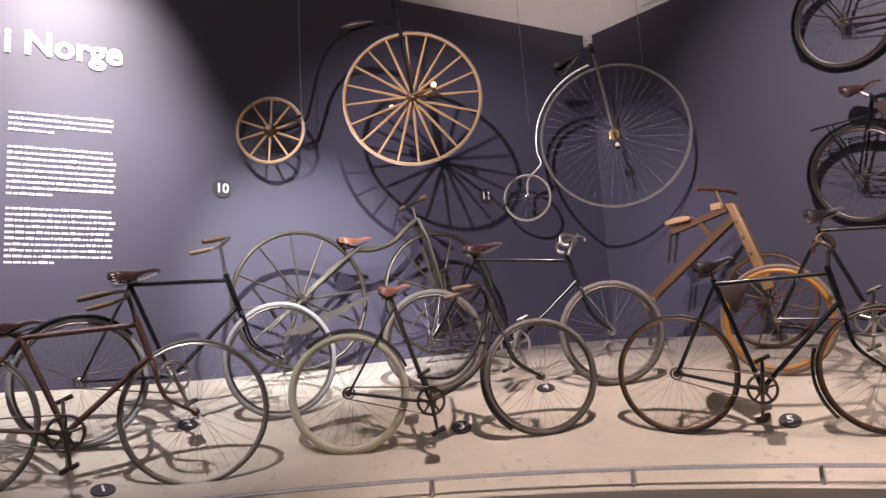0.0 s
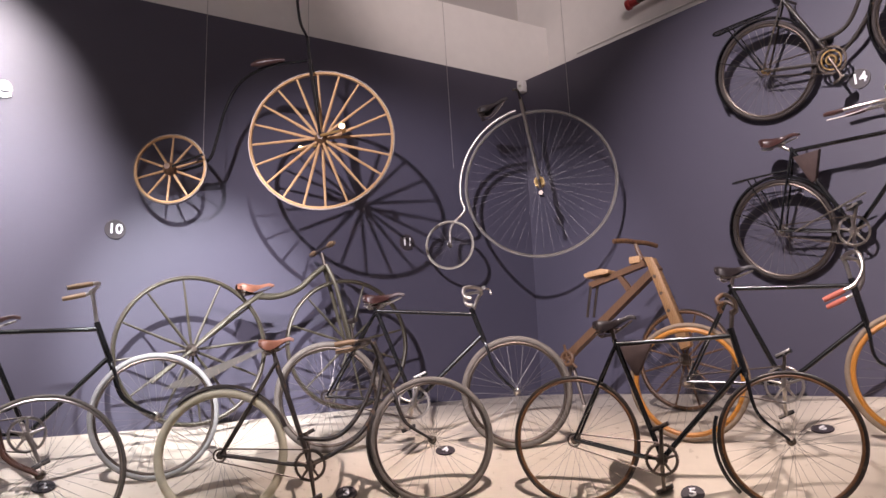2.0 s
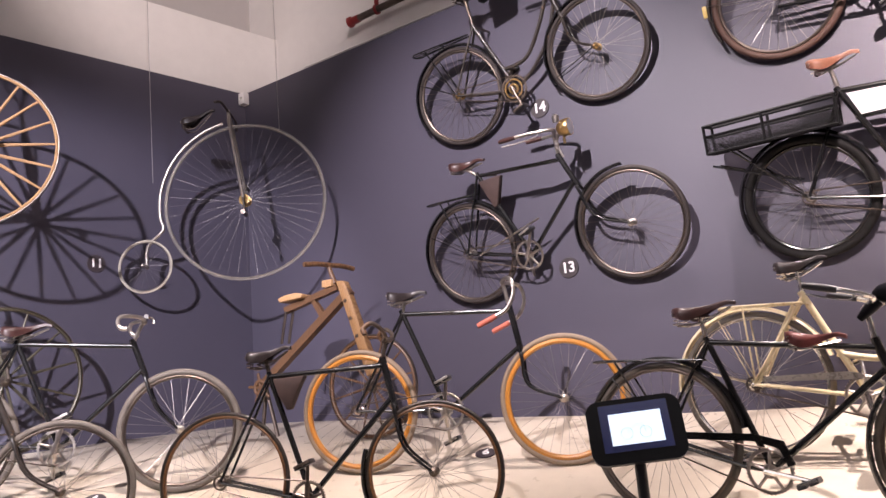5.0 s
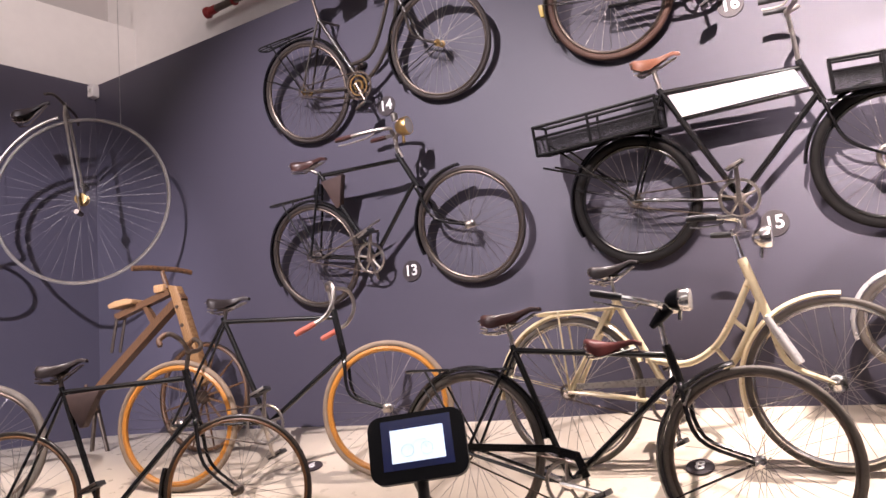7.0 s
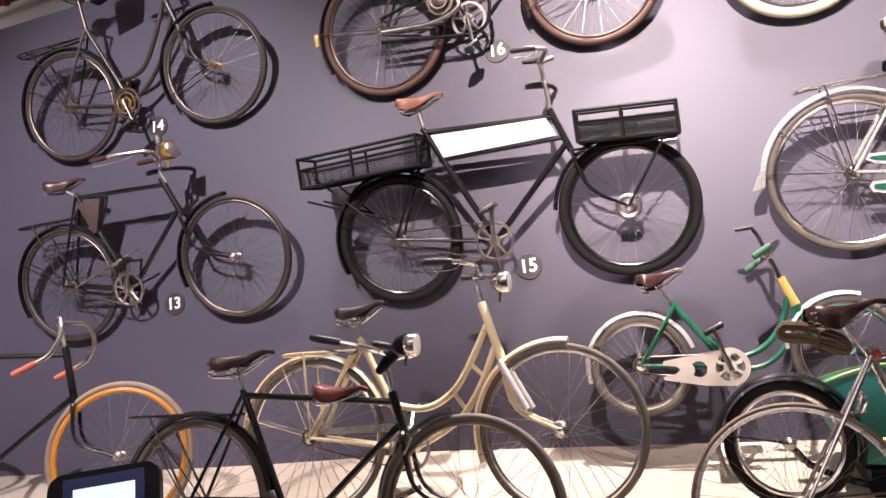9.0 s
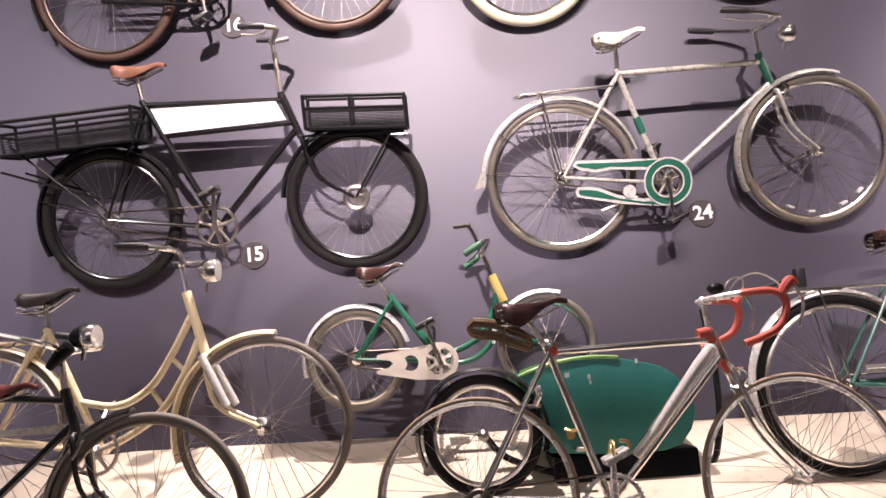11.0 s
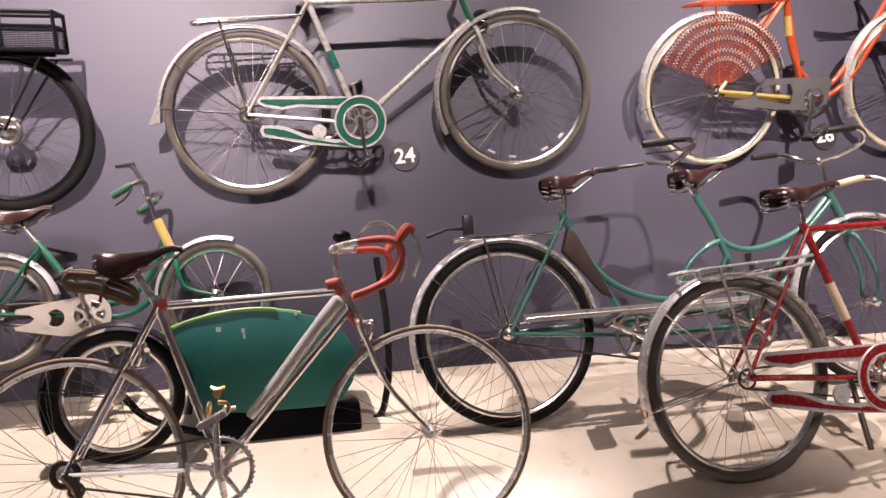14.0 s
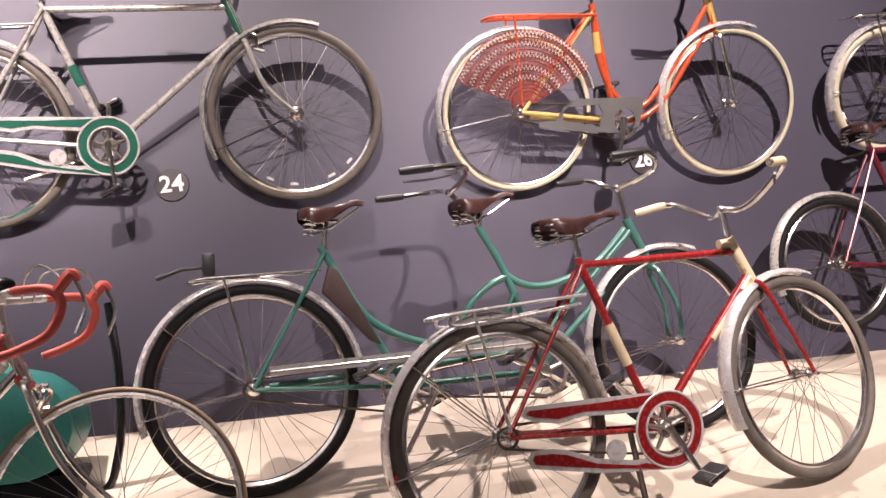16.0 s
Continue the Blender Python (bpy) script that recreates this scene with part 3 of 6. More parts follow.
def crankset(parent, bb, angle, ring_r, metal, rubber, cog_at=(0, 0), chain=True, arms=5, chain_mat=None):
    """Chainwheel, cranks, pedals and chain; y = -0.05 is the chain side."""
    bx, bz = bb
    bm = B()
    ring(bm, (bx, -0.05, bz), ring_r, 0.007, 40, 6, 0.6)
    for k in range(40):
        a = math.tau * k / 40
        d = V((math.cos(a), 0, math.sin(a)))
        p = V((bx, -0.05, bz)) + d * (ring_r + 0.008)
        box(bm, p - V((0.003, 0.002, 0.003)), p + V((0.003, 0.002, 0.003)))
    for k in range(arms):
        a = math.tau * k / arms + 0.3
        tube(bm, [(bx, -0.05, bz), (bx + math.cos(a) * ring_r, -0.05, bz + math.sin(a) * ring_r)], [0.010, 0.006], 6)
    ring(bm, (bx, -0.05, bz), 0.024, 0.007, 20, 6)
    cw = part("chainwheel", bm, STEEL if metal is CHROME else metal, parent)
    bm = B()
    tube(bm, [(bx, -0.075, bz), (bx, 0.075, bz)], 0.011, 10)
    part("axle", bm, metal, cw)
    for s in (-1, 1):
        dx, dz = math.cos(angle) * s * 0.165, math.sin(angle) * s * 0.165
        bm = B()
        tube(bm, [(bx - dx * 0.1, s * -0.078 * -1 if s < 0 else -0.078, bz - dz * 0.1), (bx + dx, -0.088 if s > 0 else 0.088, bz + dz)], [0.013, 0.009], 8)
        part("crank_arm", bm, metal, cw)
        pedal(parent, (bx + dx, -0.14 if s > 0 else 0.14, bz + dz), metal, rubber)
    if chain:
        cx, cz = cog_at
        bm = B()
        up = [(cx, -0.05, cz + 0.034), (bx, -0.05, bz + ring_r + 0.006)]
        lo = [(bx, -0.05, bz - ring_r - 0.006), (cx, -0.05, cz - 0.034)]
        tube(bm, up, 0.0042, 6)
        tube(bm, lo, 0.0042, 6)
        ring(bm, (cx, -0.05, cz), 0.032, 0.005, 24, 6, 0.6)
        part("chain", bm, chain_mat or DKSTEEL, parent)


def guard(parent, c, R, a0, a1, material, width=0.048, turn=None, stays=(), stay_mat=None, label=""):
    """A mudguard: a bowed strip round the wheel from a0 to a1 degrees, with wire stays to the hub."""
    bm = B()
    rows, n = [], 30
    for i in range(n + 1):
        a = radians(a0 + (a1 - a0) * i / n)
        d = V((math.cos(a), 0, math.sin(a)))
        row = []
        for k in range(7):
            f = -1 + k / 3
            row.append(bm.verts.new(V(c) + d * (R + 0.016 - 0.016 * f * f) + V((0, f * width / 2, 0))))
        rows.append(row)
    for a, b in zip(rows, rows[1:]):
        for k in range(6):
            bm.faces.new((a[k], b[k], b[k + 1], a[k + 1]))
    ext = bmesh.ops.extrude_face_region(bm, geom=list(bm.faces))
    for v in ext["geom"]:
        if isinstance(v, bmesh.types.BMVert):
            out = V((v.co.x - c[0], 0, v.co.z - c[2])).normalized()
            v.co += out * 0.003
    bmesh.ops.recalc_face_normals(bm, faces=bm.faces)
    if turn:
        bm.transform(turn)
    g = part("mudguard", bm, material, parent, label)
    for s in stays:
        a = radians(s)
        end = V(c) + V((math.cos(a), 0, math.sin(a))) * (R + 0.004)
        bm = B()
        for y in (-1, 1):
            tube(bm, [V(c) + V((0, y * 0.05, 0)), end + V((0, y * width / 2, 0))], 0.0028, 5)
        if turn:
            bm.transform(turn)
        part("stay", bm, stay_mat or STEEL, g)
    return g


def headlamp(parent, c, r, shell, turn=None):
    x, y, z = c
    bm = B()
    tube(bm, [(x - 0.9 * r, y, z), (x - 0.7 * r, y, z), (x - 0.1 * r, y, z), (x + 0.55 * r, y, z), (x + 0.7 * r, y, z)], [0.25 * r, 0.6 * r, 0.95 * r, r, 0.92 * r], 18)
    tube(bm, [(x - 0.2 * r, y, z - 0.8 * r), (x - 0.3 * r, y, z - 1.7 * r)], 0.008, 8)
    if turn:
        bm.transform(turn)
    lamp = part("headlamp", bm, shell, parent)
    bm = B()
    tube(bm, [(x + 0.7 * r, y, z), (x + 0.74 * r, y, z)], [0.85 * r, 0.6 * r], 18)
    if turn:
        bm.transform(turn)
    part("lamp_glass", bm, LENS, lamp)


def handlebar(parent, ht, stem, ends, metal, grip, turn=None, grip_len=0.11, grip_r=0.015, r=0.011, label="", levers=True):
    """A bar through the stem's top, mirrored about it; ends are (x, y, z) from the middle out to one grip's tip."""
    bm = B()
    tube(bm, curve([(ht[0], 0, ht[1] - 0.02), ((ht[0] + stem[0]) / 2, 0, (ht[1] + stem[1]) / 2), (stem[0], 0, stem[1])], 4), 0.011, 8)
    bmesh.ops.create_uvsphere(bm, u_segments=10, v_segments=6, radius=0.017, matrix=Matrix.Translation((stem[0], 0, stem[1])))
    if turn:
        bm.transform(turn)
    st = part("stem", bm, metal, parent)
    half = curve([(stem[0], 0, stem[1]), *ends], 6)
    pts = [V((p.x, -p.y, p.z)) for p in half[:0:-1]] + half
    bm = B()
    tube(bm, pts, r, 8)
    if turn:
        bm.transform(turn)
    bar = part("handlebar", bm, metal, parent, label)
    for s in (-1, 1):
        run, tip = 0.0, [half[-1]]
        for p, q in zip(half[::-1], half[-2::-1]):
            run += (p - q).length
            tip.append(q)
            if run > grip_len:
                break
        tip = [V((p.x, s * p.y, p.z)) for p in tip]
        bm = B()
        tube(bm, tip, [grip_r * (0.85 if i in (0, len(tip) - 1) else 1.0) for i in range(len(tip))], 10)
        if turn:
            bm.transform(turn)
        part("grip", bm, grip, bar)
    if levers:
        bm = B()
        e = half[-1]
        b = half[max(0, len(half) - 10)]
        tube(bm, curve([(b.x, -b.y, b.z), (b.x - 0.02, -b.y - 0.01, b.z - 0.025), ((b.x + e.x) / 2, -(b.y + e.y) / 2, (b.z + e.z) / 2 - 0.035), (e.x + 0.01, -e.y, e.z - 0.035)], 4), 0.0045, 6)
        if turn:
            bm.transform(turn)
        part("brake_lever", bm, metal, bar)
    return bar


def rack(parent, x0, x1, z, metal, foot=(0, 0), wide=0.06):
    """A luggage carrier over the rear wheel."""
    bm = B()
    loop = [(x1, -wide * 0.5, z), (x0 + 0.08, -wide, z), (x0, -wide, z - 0.005), (x0 - 0.02, 0, z - 0.008), (x0, wide, z - 0.005), (x0 + 0.08, wide, z), (x1, wide * 0.5, z)]
    tube(bm, curve(loop, 4), 0.0055, 8)
    for y in (-0.02, 0.02):
        tube(bm, [(x0 - 0.015, y, z - 0.004), (x1, y, z)], 0.004, 6)
    for x in (x0 + 0.06, (x0 + x1) / 2):
        tube(bm, [(x, -wide, z - 0.002), (x, wide, z - 0.002)], 0.004, 6)
    for y in (-wide, wide):
        tube(bm, [(x0 + 0.10, y, z), (foot[0], y, foot[1])], 0.005, 6)
    part("luggage_rack", bm, metal, parent)


def bicycle(name, label, rear, front, R, bb, lug, sr, sf, ht, hb, stem, ends, paint, tyre, rim, leather,
            metal=STEEL, grip=BLACKGRIP, frame="diamond", loops=(), tr=0.019, crank=1.3, ring_r=0.09, steer=0.0, group="bicycles on the platform",
            peg=0.0, seat_wide=0.10, chain=True, spokes=36, fork=None, grip_len=0.11, stays=True, levers=True, chain_mat=None, tube_r=0.0140, hub=None, spoke_mat=None, fork_r=0.0115, grip_r=0.015, lean=0.0, hub_r=0.022, rim_r=0.011, spoke_r=0.0010, tread=BLACKGRIP, deep=1.0):
    """A bicycle with its rear and front hub at given places; the numbers are metres from the rear hub, along and up."""
    rear, front = V(rear), V(front)
    ux = (front - rear).normalized()
    up = (V((0, 0, 1)) - ux * ux.z).normalized()
    left = up.cross(ux)
    up = up * math.cos(radians(lean)) - left * math.sin(radians(lean))
    left = up.cross(ux)
    base = tagged(new(name), label, "bicycle", group)
    m = Matrix((ux, left, up)).transposed().to_4x4()
    m.translation = rear - up * R
    base.matrix_world = m
    wb = (front - rear).length

    def q(p, y=0.0):
        return V((p[0], y, p[1] + R))

    axis = (q(ht) - q(hb)).normalized()
    turn = Matrix.Translation(q(hb)) @ Matrix.Rotation(radians(steer), 4, axis) @ Matrix.Translation(-q(hb))
    spoke_mat = spoke_mat or SPOKE
    wheel(base, q((0, 0)), R, tyre, rim, spoke_mat, hub or metal, tr, spokes, None, hub_r, rim_r, spoke_r=spoke_r)
    wheel(base, q((wb, 0)), R, tyre, rim, spoke_mat, hub or metal, tr, spokes, turn, hub_r, rim_r, spoke_r=spoke_r)
    bm = B()
    if frame == "diamond":
        tube(bm, [q(lug), q(ht) - axis * 0.03], tube_r * 0.95, 10)
        tube(bm, [q(hb) + axis * 0.035, q(bb)], tube_r, 10)
    for pts in loops:
        tube(bm, curve([q(p) for p in pts], 6), tube_r * 0.95, 10)
    tube(bm, [q(bb), q(lug), q(lug) + (q(lug) - q(bb)).normalized() * 0.025], tube_r, 10)
    tube(bm, [q(ht) + axis * 0.01, q(ht), q(hb), q(hb) - axis * 0.01], [0.017, 0.0175, 0.0175, 0.017], 12)
    tube(bm, [q(bb, -0.036), q(bb, 0.036)], 0.021, 14)
    for y in (-1, 1):
        tube(bm, [q(bb, y * 0.026), q((bb[0] - 0.10, bb[1] + 0.01), y * 0.034), q((0, 0), y * 0.055)], [0.010, 0.009, 0.0075], 8)
        if stays:
            tube(bm, [q(lug, y * 0.018), q((lug[0] * 0.55, lug[1] * 0.55), y * 0.04), q((0, 0), y * 0.055)], [0.008, 0.0075, 0.007], 8)
    body = part("frame", bm, paint, base)
    bm = B()
    fd = q((wb, 0)) - q(hb)
    for y in (-1, 1):
        mid = q(hb) - axis * fd.length * 0.55
        tube(bm, curve([q(hb, y * 0.012), q(hb, y * 0.036) - axis * 0.03, V((mid.x, y * 0.045, mid.z)), q((wb, 0), y * 0.052)], 5), [fork_r * (1 - 0.45 * i / 15) for i in range(16)], 8)
    bm.transform(turn)
    part("fork", bm, fork or paint, base)
    mid = ((sr[0] + sf[0]) / 2 - 0.02, (sr[1] + sf[1]) / 2 - 0.05)
    bm = B()
    tube(bm, [q(lug), q(mid)], 0.011, 10)
    tube(bm, [q((mid[0] - 0.05, mid[1])), q((mid[0] + 0.05, mid[1]))], 0.006, 8)
    part("seat_post", bm, metal, base)
    saddle(base, (sr[0], sr[1] + R), (sf[0], sf[1] + R), leather, metal, seat_wide, deep=deep)
    if stem:
        handlebar(base, (ht[0], ht[1] + R), (stem[0], stem[1] + R), [(x, y, z + R) for x, y, z in ends], metal, grip, turn, grip_len, grip_r, levers=levers)
    if ring_r:
        crankset(base, (bb[0], bb[1] + R), crank, ring_r, metal, tread, (0, R), chain, 5, chain_mat)
    if peg:
        for spot_at in ((bb[0] - 0.03, bb[1] + 0.16), (lug[0], lug[1])):
            bm = B()
            reach = (peg + spot_at[1] * math.sin(radians(lean))) / math.cos(radians(lean))
            tube(bm, [q(spot_at, 0.0), q(spot_at, reach + 0.01)], 0.008, 8)
            part("wall_peg", bm, DKSTEEL, base, "dark steel mounting peg")
    return base, q, turn, wb


def bands(base, q, segments, material, name="colour_band", r=0.0152, label=""):
    """Painted sleeves on the frame tubes, each from one point to another."""
    for a, b in segments:
        bm = B()
        tube(bm, [q(a), q(b)], r, 10)
        part(name, bm, material, base, label)


def chain_case(base, q, bb, ring_r, paint, trim=None, fill=None, tail=0.09):
    """A pressed chain guard: a ring round the chainwheel and two wings reaching back."""
    bx, bz = bb
    z0 = q((0, 0)).z
    ro, ri, n = ring_r + 0.036, ring_r - 0.004, 40
    bm = B()
    loops = []
    for y in (-0.074, -0.068):
        for r in (ro, ri):
            loops.append([bm.verts.new((bx + r * math.cos(math.tau * k / n), y, bz + z0 + r * math.sin(math.tau * k / n))) for k in range(n)])
    for k in range(n):
        m = (k + 1) % n
        for a, b in ((0, 1), (2, 0), (3, 2), (1, 3)):
            bm.faces.new((loops[a][k], loops[a][m], loops[b][m], loops[b][k]))
    bmesh.ops.recalc_face_normals(bm, faces=bm.faces)
    case = part("chain_guard", bm, paint, base)
    upper = [(-0.05, 1.0), (-2.0, 1.16), (-4.05, 1.29), (-4.2, 1.08), (-3.9, 0.88), (-3.2, 0.72), (-2.46, 0.78), (-1.5, 0.66), (-0.83, 0.60)]
    lower = [(-0.08, -1.04), (-2.2, -0.72), (-4.1, -0.25), (-4.2, -0.02), (-4.05, 0.18), (-3.5, 0.14), (-3.07, 0.03), (-2.27, -0.34), (-1.16, -0.60), (-0.85, -0.60)]
    reach = min(1.0, (bx - tail * 0.5) / (4.2 * ro))
    if fill:
        bm = B()
        c = (bx - ro * 1.66, bz + z0 - ro * 0.24)
        tube(bm, [(c[0], -0.0785, c[1]), (c[0], -0.069, c[1])], ro * 0.28, 20)
        part("boss", bm, fill, case, "pale round boss")
    for outline in (upper, lower):
        pts = [V((bx + x * ro * reach, bz + z0 + z * ro)) for x, z in outline]
        mid = sum(pts, V((0, 0))) / len(pts)
        inset = []
        for k, p in enumerate(pts):
            a, c = (p - pts[k - 1]).normalized(), (pts[(k + 1) % len(pts)] - p).normalized()
            n = V((a.y + c.y, -a.x - c.x)).normalized()
            turned = sum((pts[m].x - mid.x) * (pts[(m + 1) % len(pts)].y - mid.y) - (pts[(m + 1) % len(pts)].x - mid.x) * (pts[m].y - mid.y) for m in range(len(pts)))
            inset.append(p + n * (0.0145 if turned < 0 else -0.0145))
        bm = B()
        slab(bm, [(p.x, p.y) for p in pts], -0.0735, -0.068)
        w = part("wing", bm, trim, case, "pale pressed guard wing")
        bm = B()
        slab(bm, [(p.x, p.y) for p in inset], -0.0765, -0.072)
        part("wing_inset", bm, paint, w, "painted inset of the guard")
    if trim:
        for r in (ro, ri + 0.004):
            bm = B()
            ring(bm, (bx, -0.075, bz + z0), r, 0.0045, 40, 6)
            part("ring_edging", bm, trim, case, "pale guard edging")
    return case


def plate(outline, holes, y0, y1):
    """A flat plate in the xz plane with holes through it."""
    bm = B()
    for loop in (outline, *holes):
        vs = [bm.verts.new((x, y0, z)) for x, z in loop]
        for a, b in zip(vs, vs[1:] + vs[:1]):
            bm.edges.new((a, b))
    bmesh.ops.triangle_fill(bm, use_beauty=True, edges=list(bm.edges))
    ext = bmesh.ops.extrude_face_region(bm, geom=list(bm.faces))
    for v in ext["geom"]:
        if isinstance(v, bmesh.types.BMVert):
            v.co.y = y1
    bmesh.ops.recalc_face_normals(bm, faces=bm.faces)
    return bm


def bag(base, q, pts, material, y=0.03):
    bm = B()
    z0 = q((0, 0)).z
    slab(bm, [(x, z + z0) for x, z in pts], -y, y)
    bmesh.ops.bevel(bm, geom=list(bm.edges), offset=0.006, segments=2, profile=0.5, affect="EDGES")
    part("frame_bag", bm, material, base, "worn brown tool bag under the top tube")

# ---- bicycles on the platform, from the west wall round to the east ----
def swept(x, z, tip_x, tip_z, w=0.25):
    """A roadster bar: forward from the stem, out, and back to the grips."""
    return [(x + 0.03, 0.07, z + 0.005), (x + 0.045, w * 0.75, z + 0.02), ((x + tip_x) / 2 + 0.03, w, (z + tip_z) / 2 + 0.012), (tip_x, w, tip_z)]


# 1: rust-brown early safety bicycle
b1 = V((0.24, -4.06, 0.69 + 0.385))
r1 = V((-0.16, -5.10, 0.69 + 0.385))
b, q, turn, wb = bicycle("bicycle", "rust-brown early safety bicycle with wooden grips and worn grey tyres", r1, b1, 0.385, (0.50, -0.06), (0.28, 0.42), (0.10, 0.50), (0.38, 0.50), (0.82, 0.50), (0.90, 0.27),
    (0.78, 0.62), [(0.78, 0.10, 0.63), (0.72, 0.22, 0.62), (0.56, 0.26, 0.58)], RUST, GREYTYRE, STEEL, LEATHER, DKSTEEL, GRIPWOOD, crank=4.9, ring_r=0.085, tr=0.0105, rim_r=0.008, chain_mat=DKSTEEL, grip_len=0.13, levers=False, tube_r=0.0155, fork_r=0.015)

# 2: black roadster with greyish white tyres
b, q, turn, wb = bicycle("bicycle", "black bicycle with greyish white tyres and cork grips", (-0.239, -4.502, 1.265), (0.018, -3.417, 1.338), 0.355, (0.477, -0.031), (0.283, 0.513), (0.169, 0.590), (0.449, 0.590), (0.823, 0.535), (0.89, 0.313),
    (0.800, 0.72), [(0.82, 0.10, 0.735), (0.80, 0.19, 0.735), (0.66, 0.21, 0.71)], BLACK, WHITETYRE, DKSTEEL, LEATHER, STEEL, GRIPWOOD, crank=-1.2, ring_r=0.085, tr=0.016, rim_r=0.009, levers=False)
guard(b, q((0, 0)), 0.355, 40, 150, BLACK, 0.05, None, (150,), STEEL)

# boneshaker velocipede leaning towards the west wall


def spoked(parent, c, R, rim_mat, iron, spokes, spoke_r, rim_w=0.016, thick=0.02, phase=0.0, hub_r=0.045, turn=None, double=False, hub_mat=None):
    """A wooden cart wheel: felloe, iron tyre, turned hub and separate spokes."""
    bm = B()
    ring(bm, c, R - rim_w - 0.006, rim_w, 72, 8, thick / rim_w)
    w = part("wheel", bm, rim_mat, parent)
    bm = B()
    ring(bm, c, R - 0.004, 0.005, 72, 6, 2.6)
    part("iron_tyre", bm, iron, w, "iron tyre band")
    bm = B()
    tube(bm, [V(c) + V((0, y, 0)) for y in (-0.075, -0.06, -0.045, -0.02, 0.02, 0.045, 0.06, 0.075)], [hub_r * 0.45, hub_r * 0.6, hub_r * 0.8, hub_r, hub_r, hub_r * 0.8, hub_r * 0.6, hub_r * 0.45], 16)
    part("hub", bm, hub_mat or iron, w)
    for i in range(spokes):
        a = phase + math.tau * i / spokes
        d = V((math.cos(a), 0, math.sin(a)))
        y = (0.03 if i % 2 else -0.03) if double else 0.0
        bm = B()
        tube(bm, [V(c) + d * hub_r * 0.6 + V((0, y, 0)), V(c) + d * R * 0.3 + V((0, y * 0.7, 0)), V(c) + d * (R - rim_w)], [spoke_r * 0.95, spoke_r * 1.15, spoke_r * 0.75], 8)
        part("spoke", bm, rim_mat, w)
    return w


def frame_matrix(rear, front, drop):
    rear, front = V(rear), V(front)
    ux = (front - rear).normalized()
    up = (V((0, 0, 1)) - ux * ux.z).normalized()
    m = Matrix((ux, up.cross(ux), up)).transposed().to_4x4()
    m.translation = rear - up * drop
    return m


bone = tagged(new("velocipede"), "olive painted iron boneshaker velocipede with wooden spoked wheels", "velocipede")
bone.matrix_world = frame_matrix((-0.38, -3.03, 1.75), (-0.125, -1.965, 1.80), 0.50)
RB = 0.50
bwb = (V((-0.38, -3.03, 1.75)) - V((-0.125, -1.965, 1.80))).length
spoked(bone, (0, 0, RB), 0.49, IRON, DKSTEEL, 12, 0.0085, 0.0115, 0.016, 0.1, 0.04)
spoked(bone, (bwb, 0, RB), 0.47, IRON, DKSTEEL, 12, 0.0085, 0.0115, 0.016, 0.2, 0.04)
bm = B()
tube(bm, curve([(bwb - 0.16, 0, RB + 0.56), (bwb - 0.24, 0, RB + 0.50), (bwb - 0.36, 0, RB + 0.40), (bwb - 0.52, 0, RB + 0.345), (bwb - 0.66, 0, RB + 0.345)], 5), [0.020] * 21, 10)
tube(bm, [(bwb - 0.62, 0, RB + 0.37), (0.30, 0.04, RB + 0.25), (0.02, 0.06, RB + 0.02)], [0.017, 0.015, 0.012], 8)
tube(bm, [(bwb - 0.62, 0, RB + 0.37), (0.30, -0.04, RB + 0.25), (0.02, -0.06, RB + 0.02), (-0.26, -0.07, RB - 0.20)], [0.017, 0.015, 0.012, 0.010], 8)
part("backbone", bm, IRON, bone)
bm = B()
for y in (-0.06, 0.06):
    tube(bm, [(bwb - 0.15, y * 0.4, RB + 0.57), (bwb - 0.10, y, RB + 0.42), (bwb, y, RB - 0.01)], [0.017, 0.016, 0.012], 8)
part("fork", bm, IRON, bone)
bm = B()
tube(bm, [(bwb - 0.15, 0, RB + 0.55), (bwb - 0.17, 0, RB + 0.66)], 0.014, 8)
tube(bm, [(bwb - 0.17, -0.24, RB + 0.69), (bwb - 0.17, 0.24, RB + 0.69)], 0.011, 8)
hbar = part("handlebar", bm, DKSTEEL, bone)
for y in (-1, 1):
    bm = B()
    tube(bm, [(bwb - 0.17, y * (0.12 + 0.03 * k), RB + 0.69) for k in range(5)], [0.013, 0.019, 0.021, 0.019, 0.013], 10)
    part("grip", bm, GRIPWOOD, hbar)
saddle(bone, (0.30, RB + 0.43), (0.56, RB + 0.425), TANLEATHER, DKSTEEL, 0.085)
bm = B()
tube(bm, curve([(0.36, 0, RB + 0.38), (0.42, 0, RB + 0.365), (0.60, 0, RB + 0.36)], 4), 0.008, 6)
part("saddle_spring", bm, IRON, bone)
bm = B()
slab(bm, [(-0.20, RB - 0.245), (-0.12, RB - 0.195), (0.30, RB - 0.055), (0.52, RB + 0.015), (0.53, RB + 0.003), (0.30, RB - 0.095), (0.0, RB - 0.235)], -0.10, -0.09)
part("brake_plank", bm, GREYWOOD, bone, "weathered grey wooden plank")
for s in (-1, 1):
    bm = B()
    tube(bm, [(bwb, s * 0.09, RB), (bwb + 0.02 * s, s * 0.10, RB - 0.15 * s)], 0.010, 8)
    tube(bm, [(bwb + 0.02 * s, s * 0.08, RB - 0.15 * s), (bwb + 0.02 * s, s * 0.20, RB - 0.15 * s)], 0.018, 8)
    part("treadle", bm, DKSTEEL, bone)

